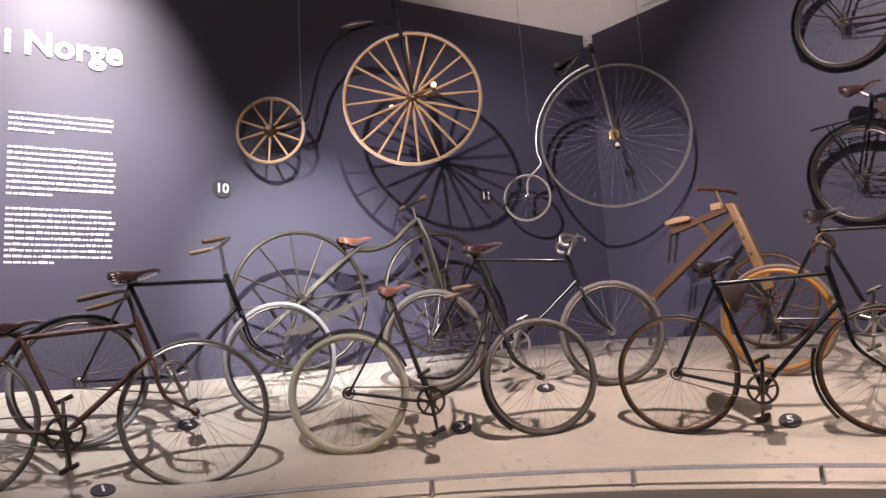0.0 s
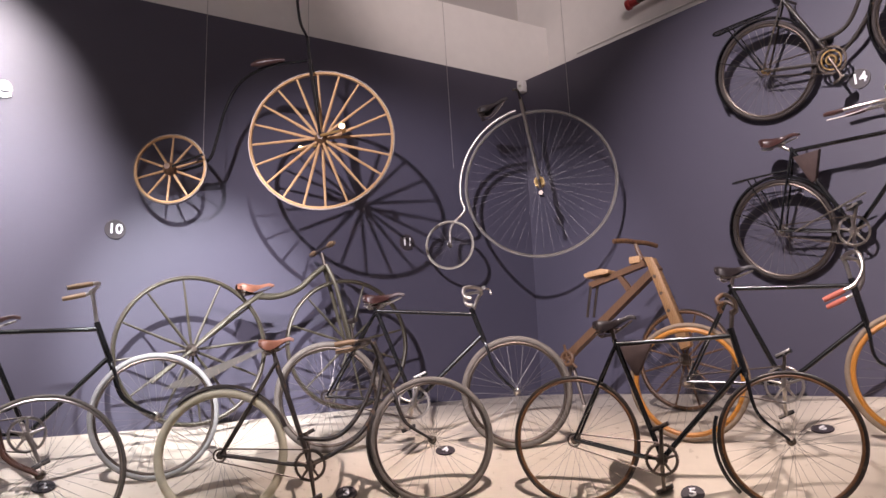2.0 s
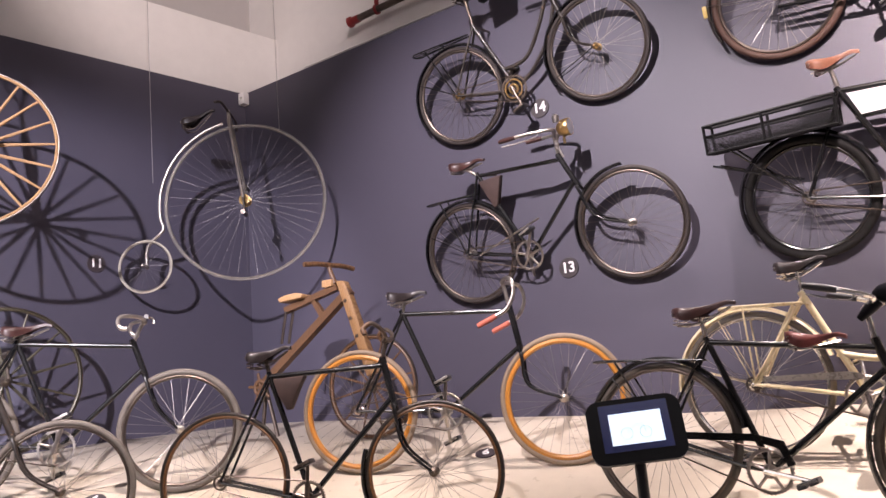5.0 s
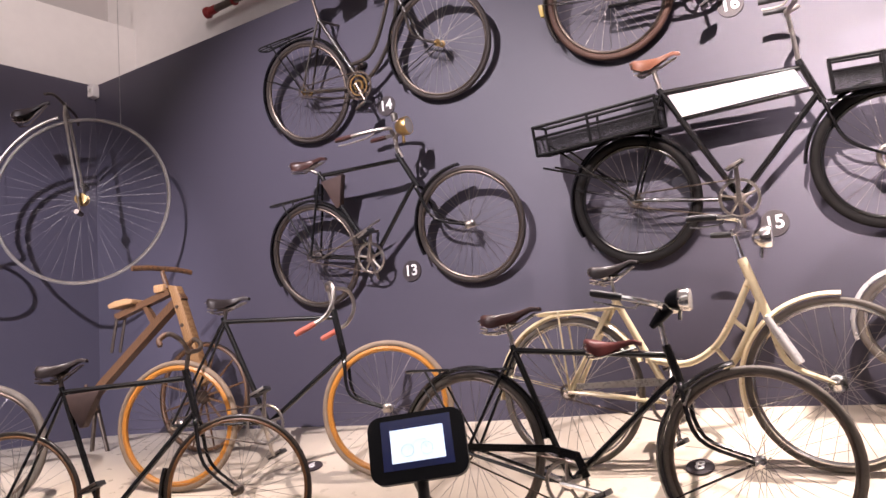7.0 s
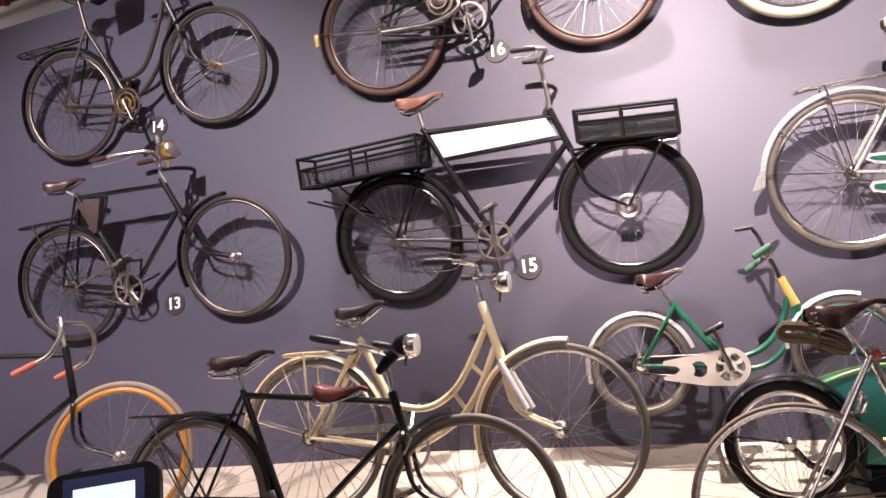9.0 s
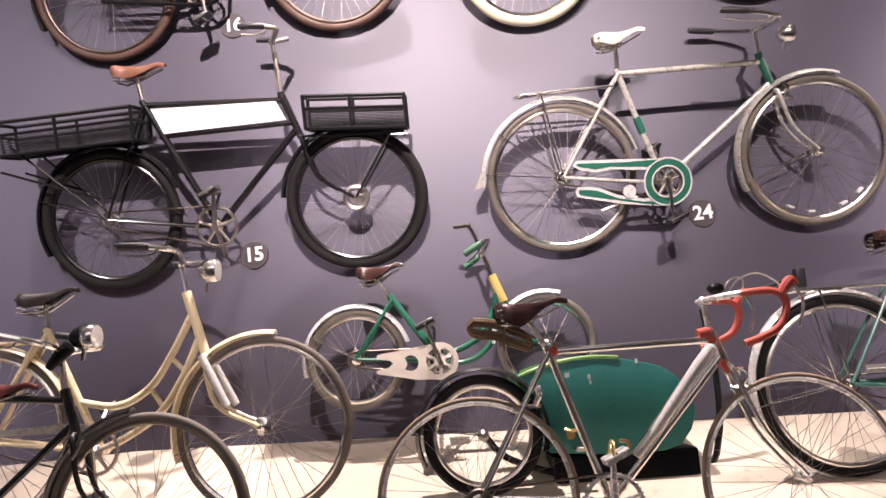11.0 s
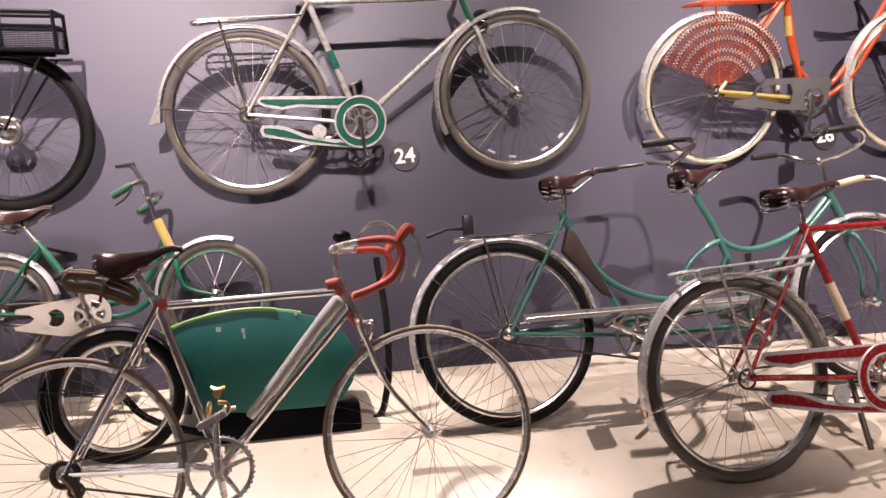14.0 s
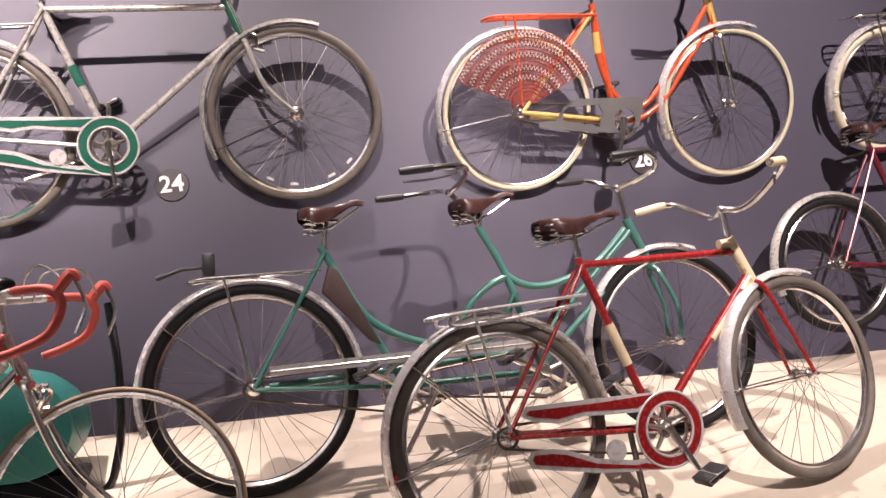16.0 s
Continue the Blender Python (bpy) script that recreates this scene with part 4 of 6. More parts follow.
# 3: dark loop-frame bicycle with a cream rear tyre
b, q, turn, wb = bicycle("bicycle", "dark loop-frame ladies' bicycle with a cream rear tyre", (0.481, -3.243, 1.119), (1.141, -2.324, 1.151), 0.345, (0.467, -0.085), (0.297, 0.473), (0.205, 0.596), (0.395, 0.596), (0.835, 0.545), (0.925, 0.29),
    (0.81, 0.56), [(0.80, 0.12, 0.555), (0.74, 0.22, 0.545), (0.62, 0.24, 0.53)], DKBROWN, GREYTYRE, DKSTEEL, TANLEATHER, DKSTEEL, GRIPWOOD,
    "loop", [[(0.85, 0.46), (0.80, 0.28), (0.70, 0.12), (0.58, 0.045), (0.40, 0.06)], [(0.88, 0.40), (0.83, 0.20), (0.74, 0.06), (0.60, -0.03), (0.467, -0.085)]], crank=-1.45, ring_r=0.075, tr=0.016, rim_r=0.008, grip_len=0.10)
bm = B()
ring(bm, q((0, 0)), 0.345 - 0.020, 0.0235, 64, 10)
part("cream_tyre", bm, CREAMTYRE, b, "thick cream rear tyre")
guard(b, q((0, 0)), 0.352, 20, 130, DKBROWN, 0.05, None, ())
guard(b, q((wb, 0)), 0.345, 150, 235, DKBROWN, 0.045, turn)

# 4: black diamond-frame racer with grey tyres
b, q, turn, wb = bicycle("bicycle", "black diamond-frame bicycle with worn grey tyres and red-brown saddle", (0.366, -2.481, 1.416), (1.202, -1.669, 1.400), 0.34, (0.536, -0.051), (0.305, 0.523), (0.218, 0.617), (0.483, 0.625), (0.907, 0.510), (0.976, 0.318),
    (0.965, 0.615), [(0.965, 0.05, 0.632), (0.915, 0.12, 0.637), (0.868, 0.15, 0.628), (0.86, 0.16, 0.59), (0.88, 0.16, 0.564), (0.91, 0.16, 0.562)], BLACK, GREYTYRE, DKSTEEL, LEATHER, STEEL, STEEL, crank=1.25, ring_r=0.09, tr=0.019, levers=False, grip_r=0.0125, grip_len=0.05)
bm = B()
tube(bm, [q((0.985, 0.645), -0.03), q((0.985, 0.645), 0.03)], 0.013, 8)
tube(bm, curve([q((0.985, 0.645)), q((1.02, 0.63), -0.03), q((1.03, 0.60), -0.05)], 4), 0.007, 6)
part("brake_lever", bm, CHROME, b)

# 5: black roadster with wooden rims, bag and dropped bar
b, q, turn, wb = bicycle("bicycle", "black bicycle with brown wooden rims and a canvas frame bag", (1.758, -1.839, 1.126), (2.707, -1.376, 1.098), 0.34, (0.445, -0.092), (0.241, 0.501), (0.126, 0.622), (0.353, 0.644), (0.826, 0.550), (0.875, 0.330),
    (0.84, 0.64), [(0.86, 0.08, 0.655), (0.85, 0.13, 0.69), (0.81, 0.16, 0.715), (0.775, 0.18, 0.69), (0.785, 0.19, 0.66)], BLACK, DKBROWN, BROWNRIM, BLACKLEATHER, DKSTEEL, OAK, crank=1.5, ring_r=0.075, tr=0.011, rim_r=0.009, levers=False, grip_r=0.0125, grip_len=0.07)
bag(b, q, [(0.265, 0.485), (0.43, 0.497), (0.40, 0.44), (0.355, 0.335), (0.335, 0.33), (0.29, 0.41)], CANVAS)
guard(b, q((wb, 0)), 0.345, 160, 225, BLACK, 0.045, turn)

# wooden home-made bicycle in the corner
wooden = tagged(new("wooden_bicycle"), "home-made wooden bicycle of pale and brown timber with plank fork", "bicycle")
wz = 1.235
wooden.matrix_world = frame_matrix((0.72, -0.78, wz), (1.78, -0.66, wz), 0.0)
bm = B()
slab(bm, [(0.155, 0.42), (0.185, 0.38), (0.965, 0.95), (0.935, 0.99)], -0.03, 0.03)
part("main_beam", bm, OAK, wooden, "brown timber main beam")
bm = B()
slab(bm, [(0.41, 0.925), (0.42, 0.885), (0.86, 0.985), (0.85, 1.025)], -0.025, 0.025)
part("seat_beam", bm, OAK, wooden)
bm = B()
slab(bm, [(0.63, 0.95), (0.665, 0.95), (0.735, 0.85), (0.70, 0.83)], -0.018, 0.018)
part("brace", bm, OAK, wooden)
bm = B()
slab(bm, [(0.40, 0.985), (0.41, 0.955), (0.60, 0.965), (0.605, 0.99), (0.55, 1.005), (0.46, 1.0)], -0.07, 0.07)
bmesh.ops.bevel(bm, geom=list(bm.edges), offset=0.007, segments=2, profile=0.5, affect="EDGES")
part("seat", bm, ASH, wooden, "pale carved wooden seat")
bm = B()
slab(bm, [(0.855, 1.045), (0.92, 1.035), (0.95, 0.96), (1.125, 0.42), (1.055, 0.395), (0.89, 0.94)], -0.032, 0.032)
bmesh.ops.bevel(bm, geom=list(bm.edges), offset=0.006, segments=2, profile=0.5, affect="EDGES")
part("plank_fork", bm, PLANK, wooden, "pale plank fork with bolt holes")
for x, z in ((0.925, 0.90), (0.96, 0.78), (1.00, 0.66)):
    bm = B()
    tube(bm, [(x, -0.037, z), (x, -0.031, z)], 0.012, 10)
    part("bolt", bm, DKSTEEL, wooden)
bm = B()
box(bm, (0.75, -0.04, 1.01), (0.83, 0.04, 1.06), 0.008)
part("head_block", bm, ASH, wooden)
bm = B()
tube(bm, [(0.83, 0, 1.03), (0.79, 0, 1.15)], [0.018, 0.014], 8)
tube(bm, curve([(0.725, -0.19, 1.155), (0.765, -0.09, 1.165), (0.79, 0, 1.165), (0.825, 0.09, 1.165), (0.86, 0.19, 1.152)], 4), 0.017, 8)
part("handlebar", bm, OAK, wooden)
for x, y in ((0.0, -0.02), (0.03, 0.02)):
    bm = B()
    tube(bm, [(0.43 + x, y, 0.90), (0.38 + x, y, 0.68)], 0.010, 6)
    part("seat_strut", bm, DKSTEEL, wooden)
spoked(wooden, (1.06, 0.02, 0.334), 0.33, OAK, DKSTEEL, 12, 0.007, 0.012, 0.014, 0.2, 0.04)
bm = B()
ring(bm, (0.21, -0.05, 0.40), 0.045, 0.014, 24, 8)
for k in range(5):
    a = math.tau * k / 5 + 0.5
    tube(bm, [(0.21, -0.05, 0.40), (0.21 + 0.10 * math.cos(a), -0.05, 0.40 + 0.10 * math.sin(a))], 0.010, 6)
part("wooden_cog", bm, OAK, wooden)
bm = B()
tube(bm, [(0.19, 0.03, 0.40), (0.12, 0.05, 0.0)], 0.014, 8)
tube(bm, [(0.19, 0.03, 0.40), (0.28, 0.05, 0.0)], 0.014, 8)
part("rear_prop", bm, DKSTEEL, wooden, "dark iron prop under the beam")

# 6: black racer with orange wooden rims
b, q, turn, wb = bicycle("bicycle", "black racing bicycle with varnished orange wooden rims and red grips", (2.032, -1.094, 1.416), (3.130, -0.728, 1.389), 0.345, (0.517, -0.03), (0.285, 0.525), (0.201, 0.652), (0.431, 0.640), (0.902, 0.520), (0.949, 0.258),
    (0.875, 0.645), [(0.90, 0.09, 0.655), (0.945, 0.15, 0.64), (0.96, 0.18, 0.56), (0.92, 0.19, 0.48), (0.85, 0.195, 0.44), (0.76, 0.20, 0.40)], BLACK, TANTYRE, ORANGERIM, BLACKLEATHER, STEEL, REDGRIP, crank=1.45, ring_r=0.095, tr=0.016, grip_len=0.10, levers=False)
for cx, t in ((0, None), (wb, turn)):
    bm = B()
    ring(bm, q((cx, 0)), 0.345 - 0.042, 0.014, 64, 8, 1.1)
    if t:
        bm.transform(t)
    part("wooden_rim", bm, ORANGERIM, b, "varnished orange wooden rim")

# 7: cream ladies' bicycle
b, q, turn, wb = bicycle("bicycle", "cream loop-frame ladies' bicycle with lamp and luggage rack", (4.074, -0.604, 1.376), (5.183, -0.636, 1.300), 0.345, (0.47, -0.06), (0.245, 0.40), (0.132, 0.560), (0.362, 0.575), (0.815, 0.515), (0.884, 0.282),
    (0.785, 0.65), swept(0.785, 0.655, 0.645, 0.690, 0.25), CREAM, GREYTYRE, CHROME, BLACKLEATHER, CHROME, BLACKGRIP, "loop",
    [[(0.83, 0.45), (0.74, 0.28), (0.655, 0.165), (0.53, 0.105), (0.36, 0.13)], [(0.86, 0.36), (0.79, 0.20), (0.70, 0.07), (0.58, -0.01), (0.47, -0.06)]], crank=-1.4, ring_r=0.085, tube_r=0.016, fork_r=0.0135, spoke_mat=STEEL, tr=0.014, rim_r=0.010, hub_r=0.036, spoke_r=0.0014)
bands(b, q, [((0.735, 0.29), (0.80, 0.225)), ((0.66, 0.17), (0.715, 0.09))], CREAM, "frame_link", 0.010)
guard(b, q((0, 0)), 0.352, 20, 185, CREAM, 0.055, None, (165, 115), CREAM)
guard(b, q((wb, 0)), 0.352, 82, 200, CREAM, 0.055, turn, (195,), CHROME, "cream mudguard with chromed flap")
rack(b, -0.12, 0.24, q((0, 0.37)).z, CREAM, (0.01, 0.345 + 0.02))
headlamp(b, (0.90, 0, 0.615 + 0.345), 0.05, CHROME, turn)
bm = B()
slab(bm, [(x, z + 0.345) for x, z in ((0.05, 0.035), (0.40, 0.05), (0.46, 0.04), (0.46, 0.015), (0.05, 0.012))], -0.068, -0.062)
part("chain_guard", bm, PALE, b, "slim pale chain guard")
for y in (-1, 1):
    bm = B()
    tube(bm, [q((0.882, 0.28), y * 0.046), q((0.925, 0.195), y * 0.050), q((0.985, 0.085), y * 0.054)], [0.0155, 0.0165, 0.0155], 10)
    part("fork_cover", bm, SILVERWHITE, b, "whitish fork cover")
bands(b, q, [((0.805, 0.535), (0.890, 0.262))], CREAM, "head_tube_sleeve", 0.0195, "cream head tube")
# crossed rear stays
bm = B()
for y in (-0.05, 0.05):
    tube(bm, [q((0.02, 0.0), y), q((0.20, 0.36), y * 0.4)], 0.009, 8)
part("rear_stay", bm, CREAM, b)

# 8: black gents' roadster with child saddle
b, q, turn, wb = bicycle("bicycle", "black gents' roadster with rack, lamp and small child saddle", (3.724, -1.001, 1.169), (4.893, -1.054, 1.064), 0.345, (0.455, -0.105), (0.222, 0.428), (0.077, 0.580), (0.35, 0.602), (0.874, 0.418), (0.918, 0.279),
    (0.85, 0.545), swept(0.85, 0.555, 0.674, 0.628, 0.26), BLACK, GREYTYRE, DKSTEEL, LEATHER, CHROME, BLACKGRIP, crank=-0.15, ring_r=0.085, tr=0.014, rim_r=0.010)
guard(b, q((0, 0)), 0.352, 10, 195, BLACK, 0.055, None, (185, 130), BLACK)
guard(b, q((wb, 0)), 0.352, 100, 215, BLACK, 0.055, turn, (205,), BLACK)
rack(b, -0.30, 0.20, q((0, 0.352)).z, BLACK, (0.0, 0.345 + 0.02))
headlamp(b, (0.945, 0, 0.600 + 0.345), 0.046, CHROME, turn)
bm = B()
tube(bm, [(0.88, 0.0, 0.60 + 0.345), (0.90, 0.0, 0.60 + 0.345), (0.935, 0.0, 0.60 + 0.345)], [0.012, 0.032, 0.045], 18)
tube(bm, curve([(0.90, -0.03, 0.57 + 0.345), (0.86, -0.035, 0.53 + 0.345), (0.83, -0.03, 0.50 + 0.345)], 4), [0.024, 0.025, 0.025, 0.024, 0.022, 0.020, 0.018, 0.016, 0.014], 14)
part("lamp_battery", bm, GLOSSBLACK, b, "black lamp back and battery case")
saddle(b, (0.545, 0.462 + 0.345), (0.775, 0.440 + 0.345), REDLEATHER, CHROME, 0.075)
bm = B()
slab(bm, [(x, z + 0.345) for x, z in ((0.02, 0.04), (0.40, 0.045), (0.52, 0.02), (0.56, -0.07), (0.53, -0.08), (0.50, -0.01), (0.40, 0.015), (0.02, 0.01))], -0.072, -0.062)
part("chain_guard", bm, BLACK, b)
for x in (0.905, 0.955):
    bm = B()
    tube(bm, [(x, -0.02, 0.345 + 0.26), (x - 0.02, -0.05, 0.345 + 0.20)], 0.006, 6)
    part("brake_rod", bm, CHROME, b)

# 9: small green bicycle held near the wall
b, q, turn, wb = bicycle("small_bicycle", "small green bicycle with cream chain guard on the wall", (5.511, -0.26, 1.519), (6.341, -0.26, 1.485), 0.22, (0.363, -0.035), (0.173, 0.250), (0.020, 0.395), (0.228, 0.405), (0.625, 0.300), (0.680, 0.150),
    (0.585, 0.42), [(0.60, 0.06, 0.44), (0.61, 0.15, 0.455), (0.575, 0.19, 0.435), (0.505, 0.20, 0.395)], GREEN, GREYTYRE, CHROME, LEATHER, CHROME, GREENGRIP, "loop",
    [[(0.64, 0.25), (0.59, 0.12), (0.50, 0.03), (0.38, 0.01), (0.26, 0.12)], [(0.66, 0.20), (0.62, 0.07), (0.54, -0.02), (0.45, -0.05), (0.363, -0.035)]], crank=1.87, ring_r=0.05, peg=0.26, tr=0.016, spokes=28, grip_len=0.08, group="")
guard(b, q((0, 0)), 0.225, 15, 195, ALU, 0.045, None, (150,), CHROME)
guard(b, q((wb, 0)), 0.225, 70, 175, ALU, 0.045, turn)
gx, gz = 0.363, 0.185


def round_hole(x, z, r, n=14):
    return [(x + r * math.cos(math.tau * k / n), z + r * math.sin(math.tau * k / n)) for k in range(n)]


def petal(x, z, a, r0, r1, half):
    """A wedge-shaped opening between two radii, about the angle a."""
    return [(x + r * math.cos(a + d), z + r * math.sin(a + d)) for r, d in ((r0, -half), (r1, -half * 1.1), (r1 * 1.04, 0), (r1, half * 1.1), (r0, half))]


edge = [(gx + 0.080 * math.cos(radians(112 - 10 * k)), gz + 0.080 * math.sin(radians(112 - 10 * k))) for k in range(23)]
edge += [(gx - 0.10, gz - 0.072), (gx - 0.27, gz - 0.035), (gx - 0.275, gz - 0.022), (gx - 0.22, gz - 0.012), (gx - 0.20, gz + 0.004), (gx - 0.215, gz + 0.018), (gx - 0.27, gz + 0.028), (gx - 0.265, gz + 0.045), (gx - 0.10, gz + 0.066)]
bm = plate(edge, [round_hole(gx - 0.125, gz, 0.034)] + [petal(gx, gz, math.tau * k / 6, 0.026, 0.058, 0.36) for k in range(6)], -0.074, -0.068)
case = part("chain_guard", bm, CREAMVINYL, b, "cream pressed chain guard with star-shaped openings")
bm = B()
tube(bm, [(gx - 0.165, -0.076, gz), (gx - 0.165, -0.067, gz)], 0.024, 18)
part("boss", bm, CREAMVINYL, case)
bands(b, q, [((0.617, 0.322), (0.662, 0.20))], YELLOW, "head_tube_sleeve", 0.0205, "yellow head tube")
bm = B()
tube(bm, curve([q((0.58, 0.42)), q((0.56, 0.50)), q((0.535, 0.55))], 4), 0.009, 8)
tube(bm, [q((0.545, 0.555)), q((0.47, 0.555), 0.02)], 0.011, 8)
part("lamp_bracket", bm, CHROME, b)

# teal cargo sidecar with a black-guarded wheel
side = tagged(new("bicycle_sidecar"), "teal painted cargo sidecar with lime rim and black mudguard", "sidecar")
sz = 0.93
side.matrix_world = pose(6.01, -0.52, sz, 0, 2.6, 2)
bm = B()
prof = [(0.25, 0.14), (0.21, 0.24), (0.165, 0.33)]
for k in range(15):
    u = k / 14
    prof.append((0.14 + 0.58 * u, 0.425 + 0.068 * math.sin(math.pi * (0.02 + 0.92 * u)) ** 0.85 + 0.005 * (1 - u)))
prof += [(0.765, 0.408), (0.80, 0.375), (0.83, 0.32), (0.838, 0.25), (0.815, 0.19), (0.77, 0.135), (0.70, 0.115), (0.45, 0.12)]
slab(bm, prof, -0.02, 0.28)
bmesh.ops.bevel(bm, geom=[e for e in bm.edges if abs(e.verts[0].co.y - e.verts[1].co.y) < 1e-4], offset=0.006, segments=2, profile=0.5, affect="EDGES")
part("body", bm, TEALBOX, side)
bm = B()
tube(bm, [(x, -0.018, z + 0.003) for x, z in prof[2:14]], 0.008, 8)
part("rim_strip", bm, LIME, side, "lime green rim strip")
bm = B()
tube(bm, [(x, 0.28, z + 0.003) for x, z in prof[2:16]], 0.008, 8)
part("rim_strip", bm, LIME, side, "lime green rim strip")
for x, z, w in ((0.335, 0.425, 0.018), (0.425, 0.413, 0.012), (0.43, 0.392, 0.008), (0.62, 0.46, 0.010)):
    bm = B()
    box(bm, (x, -0.0235, z), (x + w, -0.0195, z + 0.018))
    part("paint_chip", bm, PAPER, side)
bm = B()
tube(bm, [(0.33, -0.022, 0.20), (0.33, -0.065, 0.205)], 0.016, 10)
tube(bm, curve([(0.31, -0.05, 0.228), (0.33, -0.06, 0.22), (0.355, -0.05, 0.224)], 4), 0.008, 6)
part("clamp", bm, BRASS, side, "worn brass coupling clamp")
bm = B()
tube(bm, [(0.35, -0.018, 0.15), (0.35, -0.06, 0.15), (0.39, -0.06, 0.148)], 0.009, 8)
part("coupling_rod", bm, STEEL, side, "short steel coupling rod")
wheel(side, (-0.01, -0.06, 0.232), 0.232, RUBBER, CHROME, SPOKE, STEEL, 0.020, 28)
guard(side, (-0.01, -0.06, 0.232), 0.245, -20, 205, BLACK, 0.07, None, (170,), BLACK)
bm = B()
box(bm, (0.26, 0.0, -0.02), (0.84, 0.25, 0.12), 0.02)
part("underbox", bm, GLOSSBLACK, side, "black underbody")
bm = B()
tube(bm, curve([(-0.01, 0.0, 0.232), (0.10, 0.02, 0.12), (0.40, 0.05, 0.03), (0.85, 0.08, 0.02), (0.95, 0.08, 0.14), (0.97, 0.08, 0.40), (0.95, 0.08, 0.66)], 5), 0.014, 8)
part("chassis", bm, BLACK, side)

# 23: silver racing bicycle with coral bar tape
b, q, turn, wb = bicycle("racing_bicycle", "silver racing bicycle with coral red bar tape and brown saddle", (5.968, -0.96, 0.985), (7.058, -0.93, 0.935), 0.34, (0.44, -0.040), (0.28, 0.471), (0.103, 0.642), (0.362, 0.648), (0.842, 0.500), (0.885, 0.385),
    (0.832, 0.605), [(0.842, 0.08, 0.607), (0.92, 0.16, 0.612), (1.00, 0.19, 0.607), (1.03, 0.20, 0.567), (1.00, 0.205, 0.497), (0.93, 0.21, 0.462), (0.875, 0.21, 0.447)], CHROME, TANTYRE, ALU, LEATHER, ALU, REDTAPE, grip_r=0.0125, crank=1.55, ring_r=0.095, tr=0.0085, rim_r=0.009, grip_len=0.36, levers=False, tread=ALU, deep=1.7)
bands(b, q, [((0.272, 0.466), (0.31, 0.478)), ((0.80, 0.492), (0.845, 0.50)), ((0.835, 0.485), (0.85, 0.46)), ((0.87, 0.40), (0.895, 0.36)), ((0.418, -0.04), (0.468, -0.038))], REDTAPE, "red_lug", 0.0185, "red painted lug")
bm = B()
tube(bm, [q((0.535, 0.105), -0.022), q((0.545, 0.117), -0.022), q((0.60, 0.175), -0.022)], [0.014, 0.017, 0.017], 12)
tube(bm, [q((0.60, 0.175), -0.022), q((0.77, 0.372), -0.022), q((0.775, 0.377), -0.022), q((0.835, 0.442), -0.022), q((0.842, 0.449), -0.022)], [0.021, 0.021, 0.023, 0.023, 0.012], 14)
part("tyre_pump", bm, PUMPALU, b, "silver pump clipped to the down tube")
bm = B()
for k in range(4):
    w = 0.009 + 0.0072 * k
    loop = [(0.035 - 0.2 * w, 0.572 + w), (0.10, 0.560 + w), (0.20, 0.515 + w), (0.215 + 0.3 * w, 0.505), (0.20, 0.515 - w), (0.10, 0.560 - w), (0.035 - 0.2 * w, 0.572 - w), (0.022 - 0.4 * w, 0.575)]
    tube(bm, curve([q(p, -0.012 + 0.004 * (k % 2)) for p in loop + loop[:1]], 3), 0.006, 7)
tube(bm, [q((0.135, 0.595), -0.015), q((0.145, 0.60), -0.032), q((0.12, 0.50), -0.032), q((0.115, 0.50), -0.01)], 0.005, 6)
part("spare_tyre", bm, GRIPWOOD, b, "folded tan spare tyre under the saddle")
bm = B()
tube(bm, curve([q((0.90, 0.60), -0.05), q((0.92, 0.655), -0.08), q((0.97, 0.675), -0.14), q((1.02, 0.64), -0.17), q((1.03, 0.60), -0.19)], 5), 0.003, 6)
tube(bm, curve([q((0.90, 0.60), 0.05), q((0.94, 0.67), 0.02), q((1.02, 0.68), 0.10), q((1.04, 0.61), 0.19)], 5), 0.003, 6)
part("brake_cable", bm, STEEL, b)
bm = B()
bmesh.ops.create_uvsphere(bm, u_segments=14, v_segments=8, radius=0.03, matrix=Matrix.Translation(q((0.86, 0.640), -0.06)) @ Matrix.Diagonal((1, 1, 0.7, 1)))
part("bell", bm, GLOSSBLACK, b, "domed black bell")
bm = B()
tube(bm, curve([q((0.0, 0.0), -0.055), q((0.03, -0.045), -0.055), q((0.045, -0.115), -0.055)], 4), [0.016, 0.015, 0.014, 0.014, 0.013, 0.012, 0.012, 0.012, 0.012], 8)
ring(bm, q((0.045, -0.12), -0.05), 0.022, 0.006, 20, 6)
ring(bm, q((0.03, -0.05), -0.05), 0.020, 0.006, 20, 6)
ring(bm, q((0.0, 0.0), -0.045), 0.036, 0.010, 24, 6)
part("derailleur", bm, DKSTEEL, b)

for s in (-1, 1):
    bm = B()
    tube(bm, curve([q((1.02, 0.60), s * 0.195), q((1.055, 0.64), s * 0.195), q((1.075, 0.625), s * 0.195)], 4), [0.014, 0.015, 0.016, 0.017, 0.016, 0.014, 0.012, 0.010, 0.008], 8)
    hood = part("brake_hood", bm, REDTAPE, b, "coral red brake hood")
    bm = B()
    tube(bm, curve([q((1.065, 0.625), s * 0.195), q((1.085, 0.56), s * 0.198), q((1.06, 0.49), s * 0.20)], 4), 0.0055, 6)
    part("brake_lever", bm, CHROME, hood)
